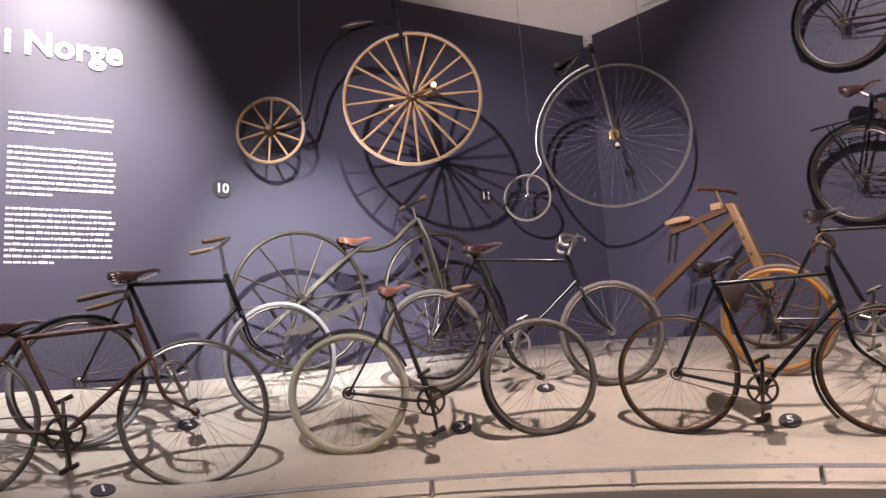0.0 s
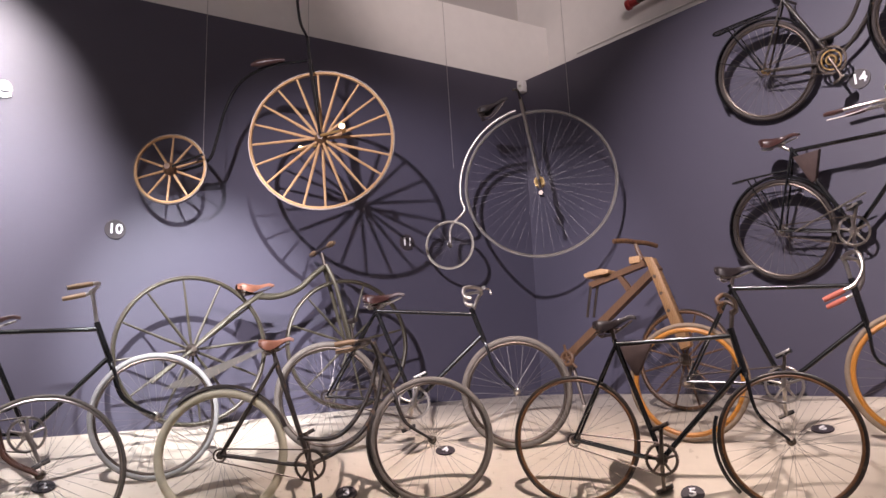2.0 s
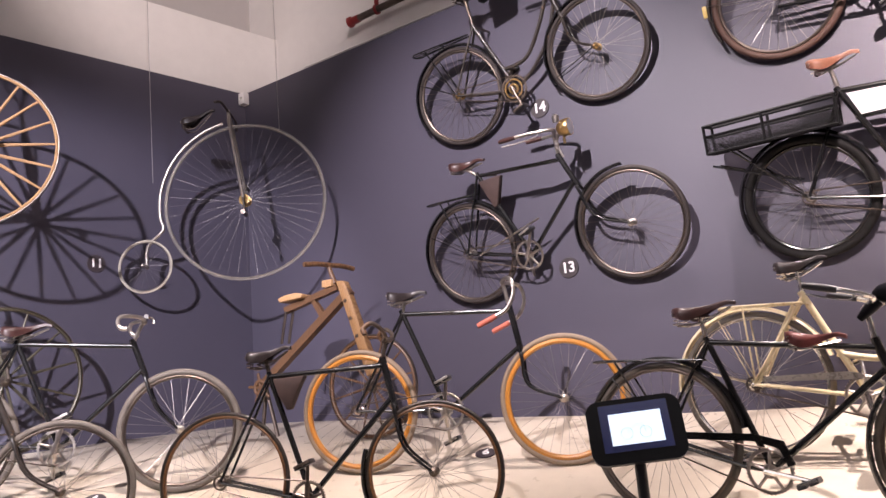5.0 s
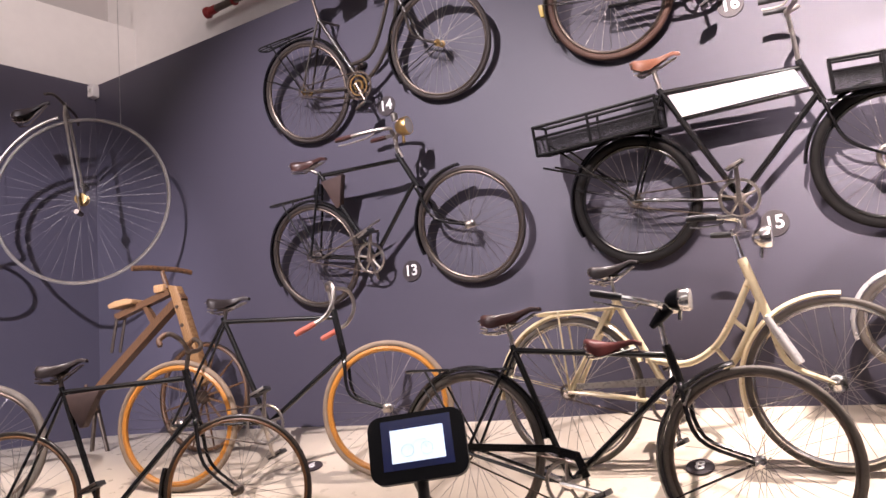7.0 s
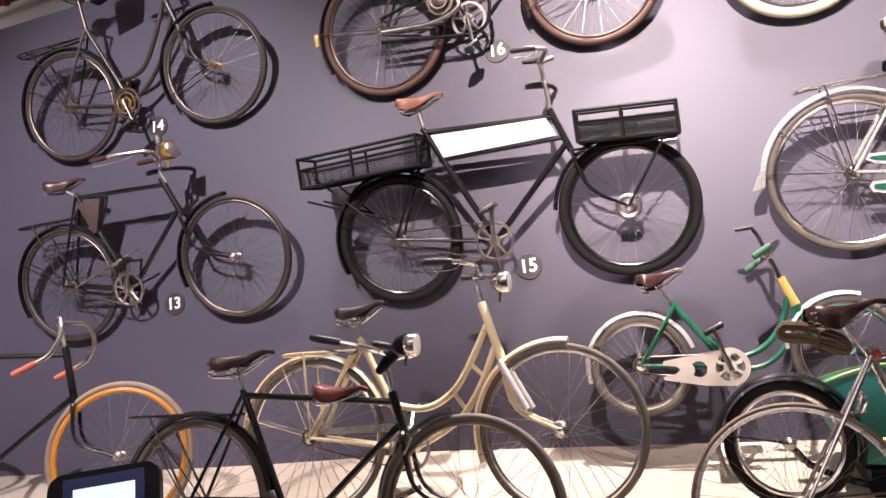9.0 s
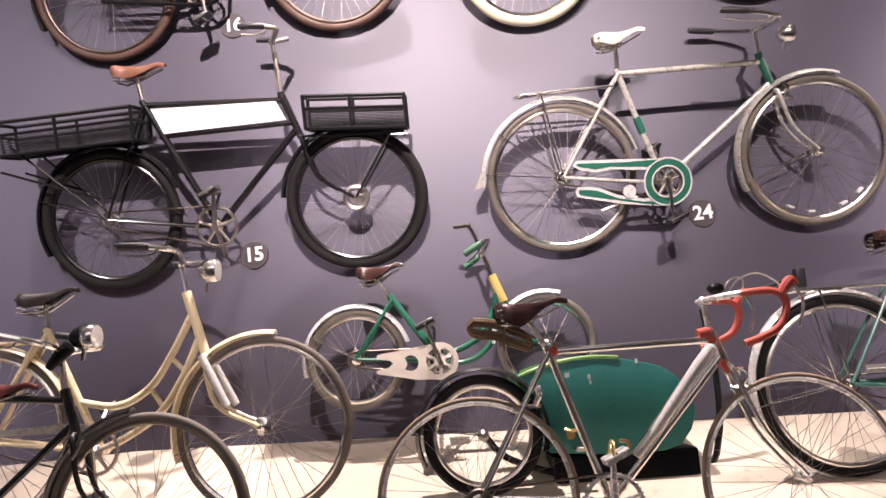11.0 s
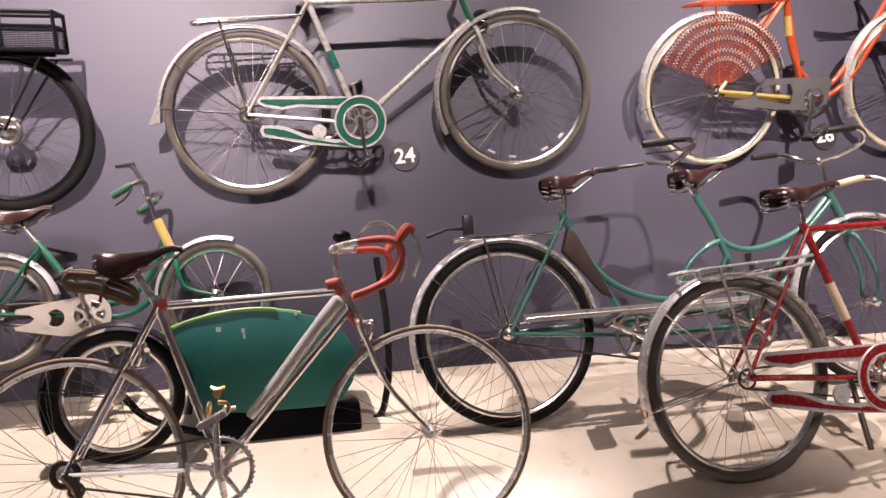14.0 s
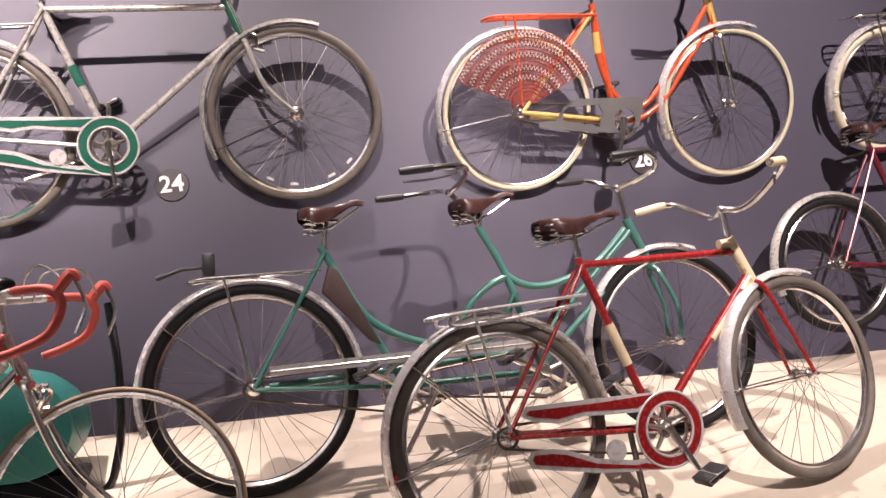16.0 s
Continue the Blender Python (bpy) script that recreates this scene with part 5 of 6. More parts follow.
# rim brakes at the fork crown and the seat stays
for at in ((0.905, 0.335), (0.205, 0.325)):
    bm = B()
    for s in (-1, 1):
        tube(bm, curve([q((at[0] + 0.02, at[1] + 0.03), s * 0.006), q((at[0] + 0.03, at[1] + 0.01), s * 0.04), q((at[0] + 0.012, at[1] - 0.03), s * 0.026)], 4), 0.0065, 6)
        tube(bm, [q((at[0] - 0.012, at[1] - 0.032), s * 0.020), q((at[0] + 0.03, at[1] - 0.032), s * 0.020)], 0.007, 6)
    tube(bm, [q((at[0], at[1] + 0.03)), q((at[0] + 0.035, at[1] + 0.03))], 0.008, 8)
    part("rim_brake", bm, CHROME, b)
# toe clip and strap on the raised pedal
bm = B()
tube(bm, curve([q((0.45, 0.125), -0.14), q((0.485, 0.14), -0.14), q((0.487, 0.165), -0.14), q((0.46, 0.172), -0.14)], 4), 0.006, 6)
tube(bm, curve([q((0.43, 0.13), -0.175), q((0.435, 0.165), -0.165), q((0.435, 0.17), -0.125), q((0.43, 0.13), -0.105)], 4), 0.005, 6)
part("toe_clip", bm, BRASS, b, "brass toe clip with strap")

# 25: teal tandem
b, q, turn, wb = bicycle("tandem_bicycle", "teal green tandem with two brown saddles and chromed mudguards", (7.434, -0.551, 1.184), (9.006, -0.484, 1.102), 0.35, (0.508, -0.049), (0.27, 0.435), (0.19, 0.585), (0.421, 0.605), (1.435, 0.470), (1.512, 0.285),
    (1.412, 0.60), [(1.44, 0.08, 0.61), (1.47, 0.19, 0.64), (1.41, 0.25, 0.68), (1.27, 0.25, 0.675)], TEAL, RUBBER, CHROME, LEATHER, CHROME, BLACKGRIP, "loop",
    [[(0.30, 0.36), (0.42, 0.18), (0.62, 0.085), (0.85, 0.09), (0.95, 0.24)], [(0.508, -0.049), (1.006, -0.056)], [(0.833, 0.49), (0.921, 0.304), (1.02, -0.056)], [(0.92, 0.305), (0.98, 0.266), (1.06, 0.252), (1.175, 0.274), (1.30, 0.33), (1.42, 0.44)], [(0.925, 0.30), (0.85, 0.27), (0.78, 0.215), (0.72, 0.13)], [(1.006, -0.056), (1.15, 0.078), (1.49, 0.355)], [(0.99, 0.02), (1.10, 0.125), (1.44, 0.43)], [(0.05, 0.0), (0.95, 0.02)]], crank=2.7, ring_r=0.085, group="", levers=False)
bm = B()
tube(bm, [q((0.835, 0.48)), q((0.848, 0.545))], 0.012, 8)
part("seat_post", bm, CHROME, b)
saddle(b, (0.737, 0.582 + 0.35), (0.982, 0.602 + 0.35), LEATHER, CHROME, 0.10)
crankset(b, (1.006, -0.056 + 0.35), 2.7, 0.085, CHROME, BLACKGRIP, (0.508, -0.049 + 0.35), True)
handlebar(b, (0.83, 0.52 + 0.35), (0.74, 0.62 + 0.35), [(0.76, 0.08, 0.64 + 0.35), (0.75, 0.20, 0.665 + 0.35), (0.67, 0.25, 0.665 + 0.35), (0.51, 0.25, 0.655 + 0.35)], CHROME, BLACKGRIP)
guard(b, q((0, 0)), 0.357, 10, 198, ALU, 0.055, None, (190, 140), CHROME, "silver mudguard")
guard(b, q((wb, 0)), 0.357, 70, 195, ALU, 0.055, turn, (190,), CHROME)
rack(b, -0.17, 0.25, q((0, 0.375)).z, CHROME, (0.0, 0.35 + 0.02), 0.05)
bm = B()
slab(bm, [(x, z + 0.35) for x, z in ((0.055, 0.070), (1.02, 0.068), (1.03, 0.055), (1.02, 0.033), (0.055, 0.038))], -0.072, -0.064)
tandem_guard = part("chain_guard", bm, SILVER, b, "long silver chain guard")
bm = B()
tube(bm, [q((0.06, 0.053), -0.0725), q((1.02, 0.050), -0.0725)], 0.0035, 6)
part("guard_rib", bm, PALE, tandem_guard)
bag(b, q, [(0.28, 0.39), (0.31, 0.37), (0.44, 0.10), (0.40, 0.12), (0.32, 0.22), (0.25, 0.30)], CANVAS, 0.02)
bm = B()
box(bm, (-0.135, -0.02, 0.735), (-0.095, 0.02, 0.815), 0.01)
tube(bm, [(-0.13, 0, 0.765), (-0.20, -0.02, 0.765), (-0.28, -0.02, 0.74)], [0.009, 0.007, 0.010], 8)
part("rear_lamp", bm, BLACKGRIP, b)
bm = B()
tube(bm, [q((0.62, -0.06), -0.05), q((0.44, -0.30), -0.14)], 0.009, 8)
part("kickstand", bm, CHROME, b)

# red bicycle with cream bands and turned front wheel
b, q, turn, wb = bicycle("bicycle", "deep red bicycle with cream bands and silver mudguards", (8.162, -0.881, 0.936), (9.308, -0.781, 0.931), 0.355, (0.539, -0.071), (0.359, 0.488), (0.221, 0.645), (0.526, 0.645), (0.950, 0.490), (1.010, 0.347),
    (0.94, 0.615), [(0.965, 0.07, 0.60), (0.985, 0.15, 0.635), (0.97, 0.27, 0.70), (0.84, 0.33, 0.69)], RED, GREYTYRE, CHROME, LEATHER, CHROME, CREAMGRIP, crank=-1.1, ring_r=0.078, steer=9, group="bicycles on the platform")
bands(b, q, [((0.90, 0.495), (0.948, 0.49)), ((0.425, 0.285), (0.470, 0.145)), ((0.80, 0.18), (0.93, 0.30))], CREAMGRIP, "cream_band", 0.0165, "cream painted band")
bands(b, q, [((0.942, 0.512), (1.018, 0.330)), ((0.955, 0.325), (1.0, 0.365))], CREAM, "head_tube_sleeve", 0.0195, "cream head tube")
guard(b, q((0, 0)), 0.362, 8, 200, ALU, 0.06, None, (190, 135), CHROME, "silver mudguard")
guard(b, q((wb, 0)), 0.362, 70, 200, ALU, 0.06, turn, (180,), CHROME)
rack(b, -0.16, 0.34, q((0, 0.392)).z, ALU, (0.0, 0.355 + 0.02), 0.085)
bm = B()
for y in (-0.075, 0.075):
    tube(bm, curve([q((-0.13, 0.385), y), q((-0.12, 0.355), y), q((0.05, 0.352), y), q((0.30, 0.365), y)], 4), 0.006, 8)
box(bm, (-0.10, -0.05, 0.355 + 0.392), (0.30, 0.05, 0.355 + 0.397), 0.002)
part("rack_tray", bm, ALU, b, "silver carrier tray")
chain_case(b, q, (0.539, -0.071), 0.084, RED, SILVERWHITE, SILVERWHITE)
bm = B()
tube(bm, [q((0.42, -0.05), -0.03), q((0.40, -0.30), -0.10)], 0.010, 8)
part("kickstand", bm, DKSTEEL, b)

bm = B()
tube(bm, [q((-0.345, -0.06)), q((-0.372, -0.06))], [0.024, 0.020], 12)
part("reflector", bm, REFLECT, b, "round red reflector")

# dark red bicycle at the far east end
b, q, turn, wb = bicycle("bicycle", "dark red bicycle with pale mudguards held on the wall", (9.99, -0.22, 1.285), (11.02, -0.22, 1.25), 0.305, (0.47, -0.06), (0.28, 0.50), (0.17, 0.62), (0.40, 0.62), (0.86, 0.52), (0.92, 0.30),
    (0.85, 0.63), swept(0.85, 0.64, 0.66, 0.68, 0.26), DKRED, RUBBER, CHROME, LEATHER, CHROME, BLACKGRIP, crank=0.5, peg=0.22)
guard(b, q((0, 0)), 0.312, 10, 200, PALE, 0.055, None, (185,), CHROME)
guard(b, q((wb, 0)), 0.312, 70, 200, PALE, 0.055, turn)

# ---- bicycles on the north wall ----
WALLG = "bicycles hung on the wall"
HANG, LEAN = -0.125, 14.0  # lower wheels rest against the wall, the tops lean out
b, q, turn, wb = bicycle("wall_bicycle", "black gents' bicycle with chromed lamp hung on the wall", (2.294, HANG, 2.404), (3.427, HANG, 2.388), 0.345, (0.445, -0.08), (0.17, 0.50), (-0.02, 0.625), (0.235, 0.60), (0.755, 0.50), (0.843, 0.291),
    (0.755, 0.62), swept(0.755, 0.63, 0.47, 0.655, 0.20), BLACK, OLDTYRE, DKSTEEL, LEATHER, STEEL, LEATHER, group=WALLG, peg=-HANG, lean=LEAN, crank=1.2, ring_r=0.09, tr=0.015, rim_r=0.009, fork_r=0.012)
guard(b, q((0, 0)), 0.352, 20, 205, BLACK, 0.055, None, (150,), BLACK)
guard(b, q((wb, 0)), 0.352, 90, 200, BLACK, 0.055, turn)
rack(b, -0.24, 0.14, q((0, 0.385)).z, BLACK, (0.0, 0.335), 0.055)
headlamp(b, (0.84, -0.02, 0.655 + 0.345), 0.056, BRASS, turn)
bm = B()
tube(bm, [q((0.80, 0.70), -0.03), q((0.80, 0.74), -0.03), q((0.80, 0.75), -0.03)], [0.020, 0.022, 0.012], 12)
tube(bm, curve([q((0.80, 0.66), -0.03), q((0.78, 0.56), -0.035), q((0.80, 0.48), -0.03)], 4), 0.008, 8)
part("lamp_bracket", bm, STEEL, b)
bag(b, q, [(0.17, 0.46), (0.34, 0.47), (0.31, 0.38), (0.28, 0.28), (0.25, 0.27)], CANVAS, 0.025)
bm = B()
tube(bm, [q((0.10, -0.02), -0.07), q((0.56, 0.14), -0.05)], 0.006, 6)
part("brake_rod", bm, STEEL, b)

b, q, turn, wb = bicycle("wall_bicycle", "dark ladies' bicycle with worn enamel hung on the wall", (2.321, HANG, 3.542), (3.36, HANG, 3.561), 0.345, (0.438, -0.088), (0.225, 0.423), (0.126, 0.690), (0.329, 0.680), (0.785, 0.540), (0.862, 0.248),
    (0.775, 0.66), swept(0.775, 0.67, 0.58, 0.71, 0.22), DKBROWN, OLDTYRE, DKSTEEL, BLACKLEATHER, DKSTEEL, BLACKGRIP, "loop",
    [[(0.80, 0.47), (0.70, 0.28), (0.56, 0.10), (0.40, 0.07), (0.36, 0.10)], [(0.83, 0.38), (0.74, 0.18), (0.60, 0.02), (0.438, -0.088)]], group=WALLG, peg=-HANG, lean=LEAN, crank=-1.25, ring_r=0.085, tr=0.015, rim_r=0.009, hub=BRASS)
bm = B()
ring(bm, q((0.438, -0.088), -0.058), 0.062, 0.006, 32, 6)
ring(bm, q((0.438, -0.088), -0.058), 0.030, 0.008, 24, 6)
part("chainwheel_face", bm, BRASS, b, "worn golden chainwheel face")
guard(b, q((0, 0)), 0.352, 20, 205, BLACK, 0.055, None, (150,), BLACK)
guard(b, q((wb, 0)), 0.352, 80, 205, BLACK, 0.055, turn, (200,), BLACK)
rack(b, -0.27, 0.18, q((0, 0.385)).z, BLACK, (0.0, 0.345), 0.055)
# flat matt black slab for the dark blob under the saddle
bag(b, q, [(0.30, 0.78), (0.52, 0.80), (0.50, 0.60), (0.32, 0.56)], BLACKIRON, 0.04)


def crate(base, q, x0, z0, x1, z1, tall, wide, far, name, label):
    """A wire-mesh carrier basket with flat iron rims."""
    rim = B()
    z0b, z1b = z0 - tall, z1 - tall

    def pt(u, y, f):
        return q((x0 + (x1 - x0) * u, z0 + (z1 - z0) * u - tall * f), y)
    for f, r in ((0, 0.009), (0.38, 0.007), (1, 0.009)):
        loop = [pt(0, -wide, f), pt(1, -wide, f), pt(1, far, f), pt(0, far, f)]
        tube(rim, loop, r, 6, True)
    for u in (0, 0.46, 1):
        for y in (-wide, far):
            tube(rim, [pt(u, y, -0.04), pt(u, y, 1.02)], 0.0085, 6)
    basket = part(name, rim, BLACKIRON, base, label)
    wires = B()
    for k in range(1, 13):
        f = 0.38 + 0.62 * k / 13
        for y in (-wide, far):
            tube(wires, [pt(0, y, f), pt(1, y, f)], 0.0023, 4)
        for u in (0, 1):
            tube(wires, [pt(u, -wide, f), pt(u, far, f)], 0.0017, 4)
    for k in range(1, 14):
        u = k / 14
        for y in (-wide, far):
            tube(wires, [pt(u, y, 0.38), pt(u, y, 1)], 0.0012, 4)
        tube(wires, [pt(u, -wide, 1), pt(u, far, 1)], 0.0017, 4)
    tray = B()
    bmesh.ops.create_cube(tray, size=1.0)
    for v in tray.verts:
        u = v.co.x + 0.5
        p = pt(u, far if v.co.y > 0 else -wide, 0.985)
        v.co = (p.x, p.y, p.z + (0.003 if v.co.z > 0 else 0))
    part("basket_floor", tray, BLACKIRON, basket, "black sheet basket floor", False)
    part("wire_mesh", wires, BLACKIRON, basket, "fine black wire mesh")


b, q, turn, wb = bicycle("delivery_bicycle", "black delivery bicycle with two wire baskets and white sign", (4.404, HANG, 2.319), (5.57, HANG, 2.275), 0.335, (0.506, -0.076), (0.217, 0.516), (0.091, 0.700), (0.338, 0.695), (0.86, 0.510), (0.93, 0.314),
    (0.845, 0.75), swept(0.845, 0.765, 0.735, 0.80, 0.16), BLACK, RUBBER, BLACK, TANLEATHER, STEEL, BLACKGRIP, group=WALLG, peg=-HANG, lean=LEAN, crank=1.5, ring_r=0.09, tr=0.024, tube_r=0.016)
crate(b, q, 0.98, 0.475, 1.435, 0.446, 0.145, 0.13, 0.0, "front_basket", "black iron front basket")
crate(b, q, -0.45, 0.480, 0.20, 0.502, 0.15, 0.13, 0.08, "rear_basket", "black iron rear basket")
bm = B()
slab(bm, [(x, z + 0.335) for x, z in ((0.25, 0.495), (0.835, 0.478), (0.875, 0.39), (0.30, 0.375))], -0.022, -0.016)
part("frame_sign", bm, PAPER, b, "blank white enamel sign")
bm = B()
tube(bm, [q((0.27, 0.365)), q((0.90, 0.375))], 0.012, 8)
part("second_tube", bm, BLACK, b)
for y in (-0.10, 0.10):
    e = 0.057 if y > 0 else -0.057
    for p0, p1, y0 in (((wb, 0), (1.36, 0.285), e), ((0.95, 0.30), (1.42, 0.282), y), ((0, 0), (-0.38, 0.37), e), ((-0.02, 0.10), (-0.44, 0.26), y * 0.6)):
        bm = B()
        tube(bm, [q(p0, y0), q(p1, y)], 0.006, 6)
        part("basket_stay", bm, BLACK, b)
guard(b, q((0, 0)), 0.342, 20, 205, BLACK, 0.06, None, (160,), BLACK)
guard(b, q((wb, 0)), 0.342, 95, 175, BLACK, 0.06, turn)
bm = B()
ring(bm, q((wb, 0), -0.03), 0.05, 0.012, 24, 8)
part("drum_brake", bm, STEEL, b)

b, q, turn, wb = bicycle("motor_bicycle", "dark bicycle with auxiliary engine and brown tyres hung on the wall", (4.429, HANG, 3.494), (5.58, HANG, 3.50), 0.355, (0.492, -0.07), (0.26, 0.45), (0.15, 0.60), (0.40, 0.60), (0.86, 0.49), (0.93, 0.30),
    (0.84, 0.60), swept(0.84, 0.61, 0.62, 0.66, 0.22), DKBROWN, BROWNTYRE, DKSTEEL, LEATHER, CHROME, BLACKGRIP, "loop",
    [[(0.88, 0.44), (0.76, 0.24), (0.62, 0.06), (0.50, -0.02)], [(0.27, 0.42), (0.60, 0.30), (0.87, 0.46)]], group=WALLG, peg=-HANG, lean=LEAN, crank=-1.5, ring_r=0.085, tr=0.020)
guard(b, q((0, 0)), 0.362, 20, 205, DKBROWN, 0.06, None, (170,), CHROME)
guard(b, q((wb, 0)), 0.362, 70, 200, DKBROWN, 0.06, turn, (195,), CHROME)
bm = B()
tube(bm, [q((0.36, 0.06), -0.07), q((0.36, 0.06), 0.05)], 0.075, 20)
tube(bm, [q((0.36, 0.06), -0.09), q((0.36, 0.06), -0.07)], [0.03, 0.06], 16)
eng = part("engine", bm, DKSTEEL, b, "round dark engine case")
for k in range(5):
    bm = B()
    tube(bm, [q((0.40 + 0.016 * k, 0.13 + 0.02 * k), -0.0), q((0.406 + 0.016 * k, 0.137 + 0.02 * k), 0.0)], 0.045, 14)
    part("cooling_fin", bm, DKSTEEL, eng)
bm = B()
tube(bm, curve([q((0.42, 0.10), -0.08), q((0.46, 0.0), -0.09), q((0.30, -0.05), -0.09), q((0.02, -0.03), -0.09)], 5), 0.014, 10)
part("exhaust", bm, CHROME, eng)
bm = B()
ring(bm, q((0.36, 0.06), -0.092), 0.046, 0.007, 28, 6)
part("clutch_ring", bm, CHROME, eng)
bm = B()
tube(bm, curve([q((0.0, -0.075), -0.07), q((0.25, -0.115), -0.07), q((0.48, -0.150), -0.07), q((0.58, -0.125), -0.07), q((0.615, -0.04), -0.07), q((0.62, 0.06), -0.07)], 5), 0.010, 8)
tube(bm, curve([q((0.02, 0.045), -0.07), q((0.22, 0.09), -0.07), q((0.42, 0.13), -0.07)], 5), 0.009, 8)
part("chain_guard", bm, BLACK, b, "dark tubular chain guard")
bm = B()
box(bm, (-0.40, -0.022, 0.36), (-0.375, 0.022, 0.43), 0.006)
part("reflector", bm, YELLOW, b, "pale yellow rear reflector")

b, q, turn, wb = bicycle("wall_bicycle", "pale silver bicycle with dark green trim hung on the wall", (6.535, HANG, 2.246), (7.72, HANG, 2.224), 0.35, (0.472, -0.070), (0.302, 0.449), (0.201, 0.632), (0.442, 0.640), (0.958, 0.460), (1.013, 0.300),
    (0.945, 0.57), swept(0.945, 0.58, 0.715, 0.645, 0.22), PALE, GREYTYRE, CHROME, CREAMVINYL, CHROME, BLACKGRIP, group=WALLG, peg=-HANG, lean=LEAN, crank=-1.52, ring_r=0.066, tr=0.0165, spoke_mat=STEEL, hub_r=0.028, spoke_r=0.0012)
bands(b, q, [((0.952, 0.475), (1.018, 0.285)), ((0.37, 0.24), (0.395, 0.165))], DKGREEN, "green_band", 0.0180, "dark green painted band")
guard(b, q((0, 0)), 0.358, 15, 176, PALE, 0.06, None, (172, 140), CHROME)
guard(b, q((wb, 0)), 0.358, 70, 205, PALE, 0.06, turn, (200,), CHROME)
rack(b, -0.17, 0.27, q((0, 0.395)).z, CHROME, (0.0, 0.35 + 0.02), 0.06)
hub = q((wb, 0))
for deg in (-47, -66, -98, -118):
    bm = B()
    box(bm, (0.278, -0.016, -0.016), (0.288, 0.016, 0.016), 0.002)
    bm.transform(Matrix.Translation(hub) @ Matrix.Rotation(radians(-deg), 4, "Y"))
    part("rim_reflector", bm, PAPER, b, "small white rim reflector")
bm = B()
slab(bm, [(-0.352, 0.42), (-0.368, 0.42), (-0.412, 0.335), (-0.362, 0.345)], -0.03, 0.03)
part("mudflap", bm, PALE, b, "pale mud flap")
bm = B()
tube(bm, curve([q((1.03, 0.325), -0.03), q((1.065, 0.305), -0.035), q((1.055, 0.255), -0.03)], 4), 0.006, 6)
tube(bm, [q((1.045, 0.262), -0.03), q((1.085, 0.25), -0.03)], 0.010, 8)
part("brake_caliper", bm, CHROME, b)
chain_case(b, q, (0.472, -0.070), 0.072, DKGREEN, SILVERWHITE, SILVERWHITE)
headlamp(b, (1.08, -0.01, 0.545 + 0.35), 0.045, CHROME, turn)
bm = B()
tube(bm, [q((0.42, -0.10), -0.03), q((0.16, -0.17), -0.06)], 0.008, 8)
part("kickstand", bm, CHROME, b)

b, q, turn, wb = bicycle("wall_bicycle", "orange ladies' bicycle with crocheted skirt guard and cream tyres", (8.657, HANG, 2.138), (9.676, HANG, 2.09), 0.335, (0.454, -0.059), (0.355, 0.426), (0.24, 0.60), (0.48, 0.61), (0.905, 0.475), (0.945, 0.312),
    (0.90, 0.60), swept(0.90, 0.61, 0.68, 0.66, 0.25), ORANGE, CREAMTYRE, CHROME, BLACKLEATHER, CHROME, BLACKGRIP, "loop",
    [[(0.36, 0.38), (0.385, 0.20), (0.45, 0.06), (0.57, 0.0), (0.70, 0.12), (0.82, 0.30), (0.90, 0.43)], [(0.454, -0.059), (0.58, -0.045), (0.70, 0.04), (0.82, 0.21), (0.93, 0.36)]], group=WALLG, peg=-HANG, lean=LEAN, crank=-1.75, ring_r=0.075, tr=0.0115, rim_r=0.009, fork=CHROME)
bm = B()
tube(bm, [q((0.0, 0.0), -0.058), q((0.40, -0.050), -0.036)], 0.0095, 8)
tube(bm, [q((0.0, 0.0), -0.058), q((0.345, 0.41), -0.022)], 0.0085, 8)
part("stay_sleeve", bm, YELLOW, b, "yellow painted rear stays")
bands(b, q, [((0.90, 0.49), (0.95, 0.30)), ((0.366, 0.33), (0.376, 0.24)), ((0.05, -0.01), (0.40, -0.05))], YELLOW, "yellow_band", 0.0180, "yellow painted band")
guard(b, q((0, 0)), 0.348, 15, 200, ALU, 0.06, None, (190,), CHROME)
guard(b, q((wb, 0)), 0.348, 70, 205, ALU, 0.06, turn, (200,), CHROME)
rack(b, -0.12, 0.36, q((0, 0.40)).z, ORANGE, (0.0, 0.34 + 0.02), 0.06)
skirt = B()
hub = q((0.02, 0.02), -0.062)
for k in range(17):
    ring(skirt, hub, 0.07 + 0.0156 * k, 0.0034, 30, 5, 1.0, radians(28), radians(158))
for k in range(45):
    d = V((math.cos(radians(28 + 130 * k / 44)), 0, math.sin(radians(28 + 130 * k / 44))))
    tube(skirt, [hub + d * (0.03 if k % 2 == 0 else 0.16), hub + d * 0.325], 0.0024, 4)
net = tagged(part("skirt_guard", skirt, CROCHET, b, "rust-red crocheted skirt guard"), kind="stuff")
for r, steps in ((0.125, 36), (0.165, 44), (0.218, 60), (0.262, 70), (0.308, 80)):
    bm = B()
    zig = []
    for k in range(steps + 1):
        a = radians(29 + 128 * k / steps)
        d = r + (0.011 if k % 2 else -0.008)
        zig.append(hub + V((math.cos(a) * d, -0.005, math.sin(a) * d)))
    tube(bm, zig, 0.0028, 4)
    part("zigzag_trim", bm, CREAMVINYL, net, "cream zigzag row")
def lift(pts):
    return [(x, z + 0.335) for x, z in pts]


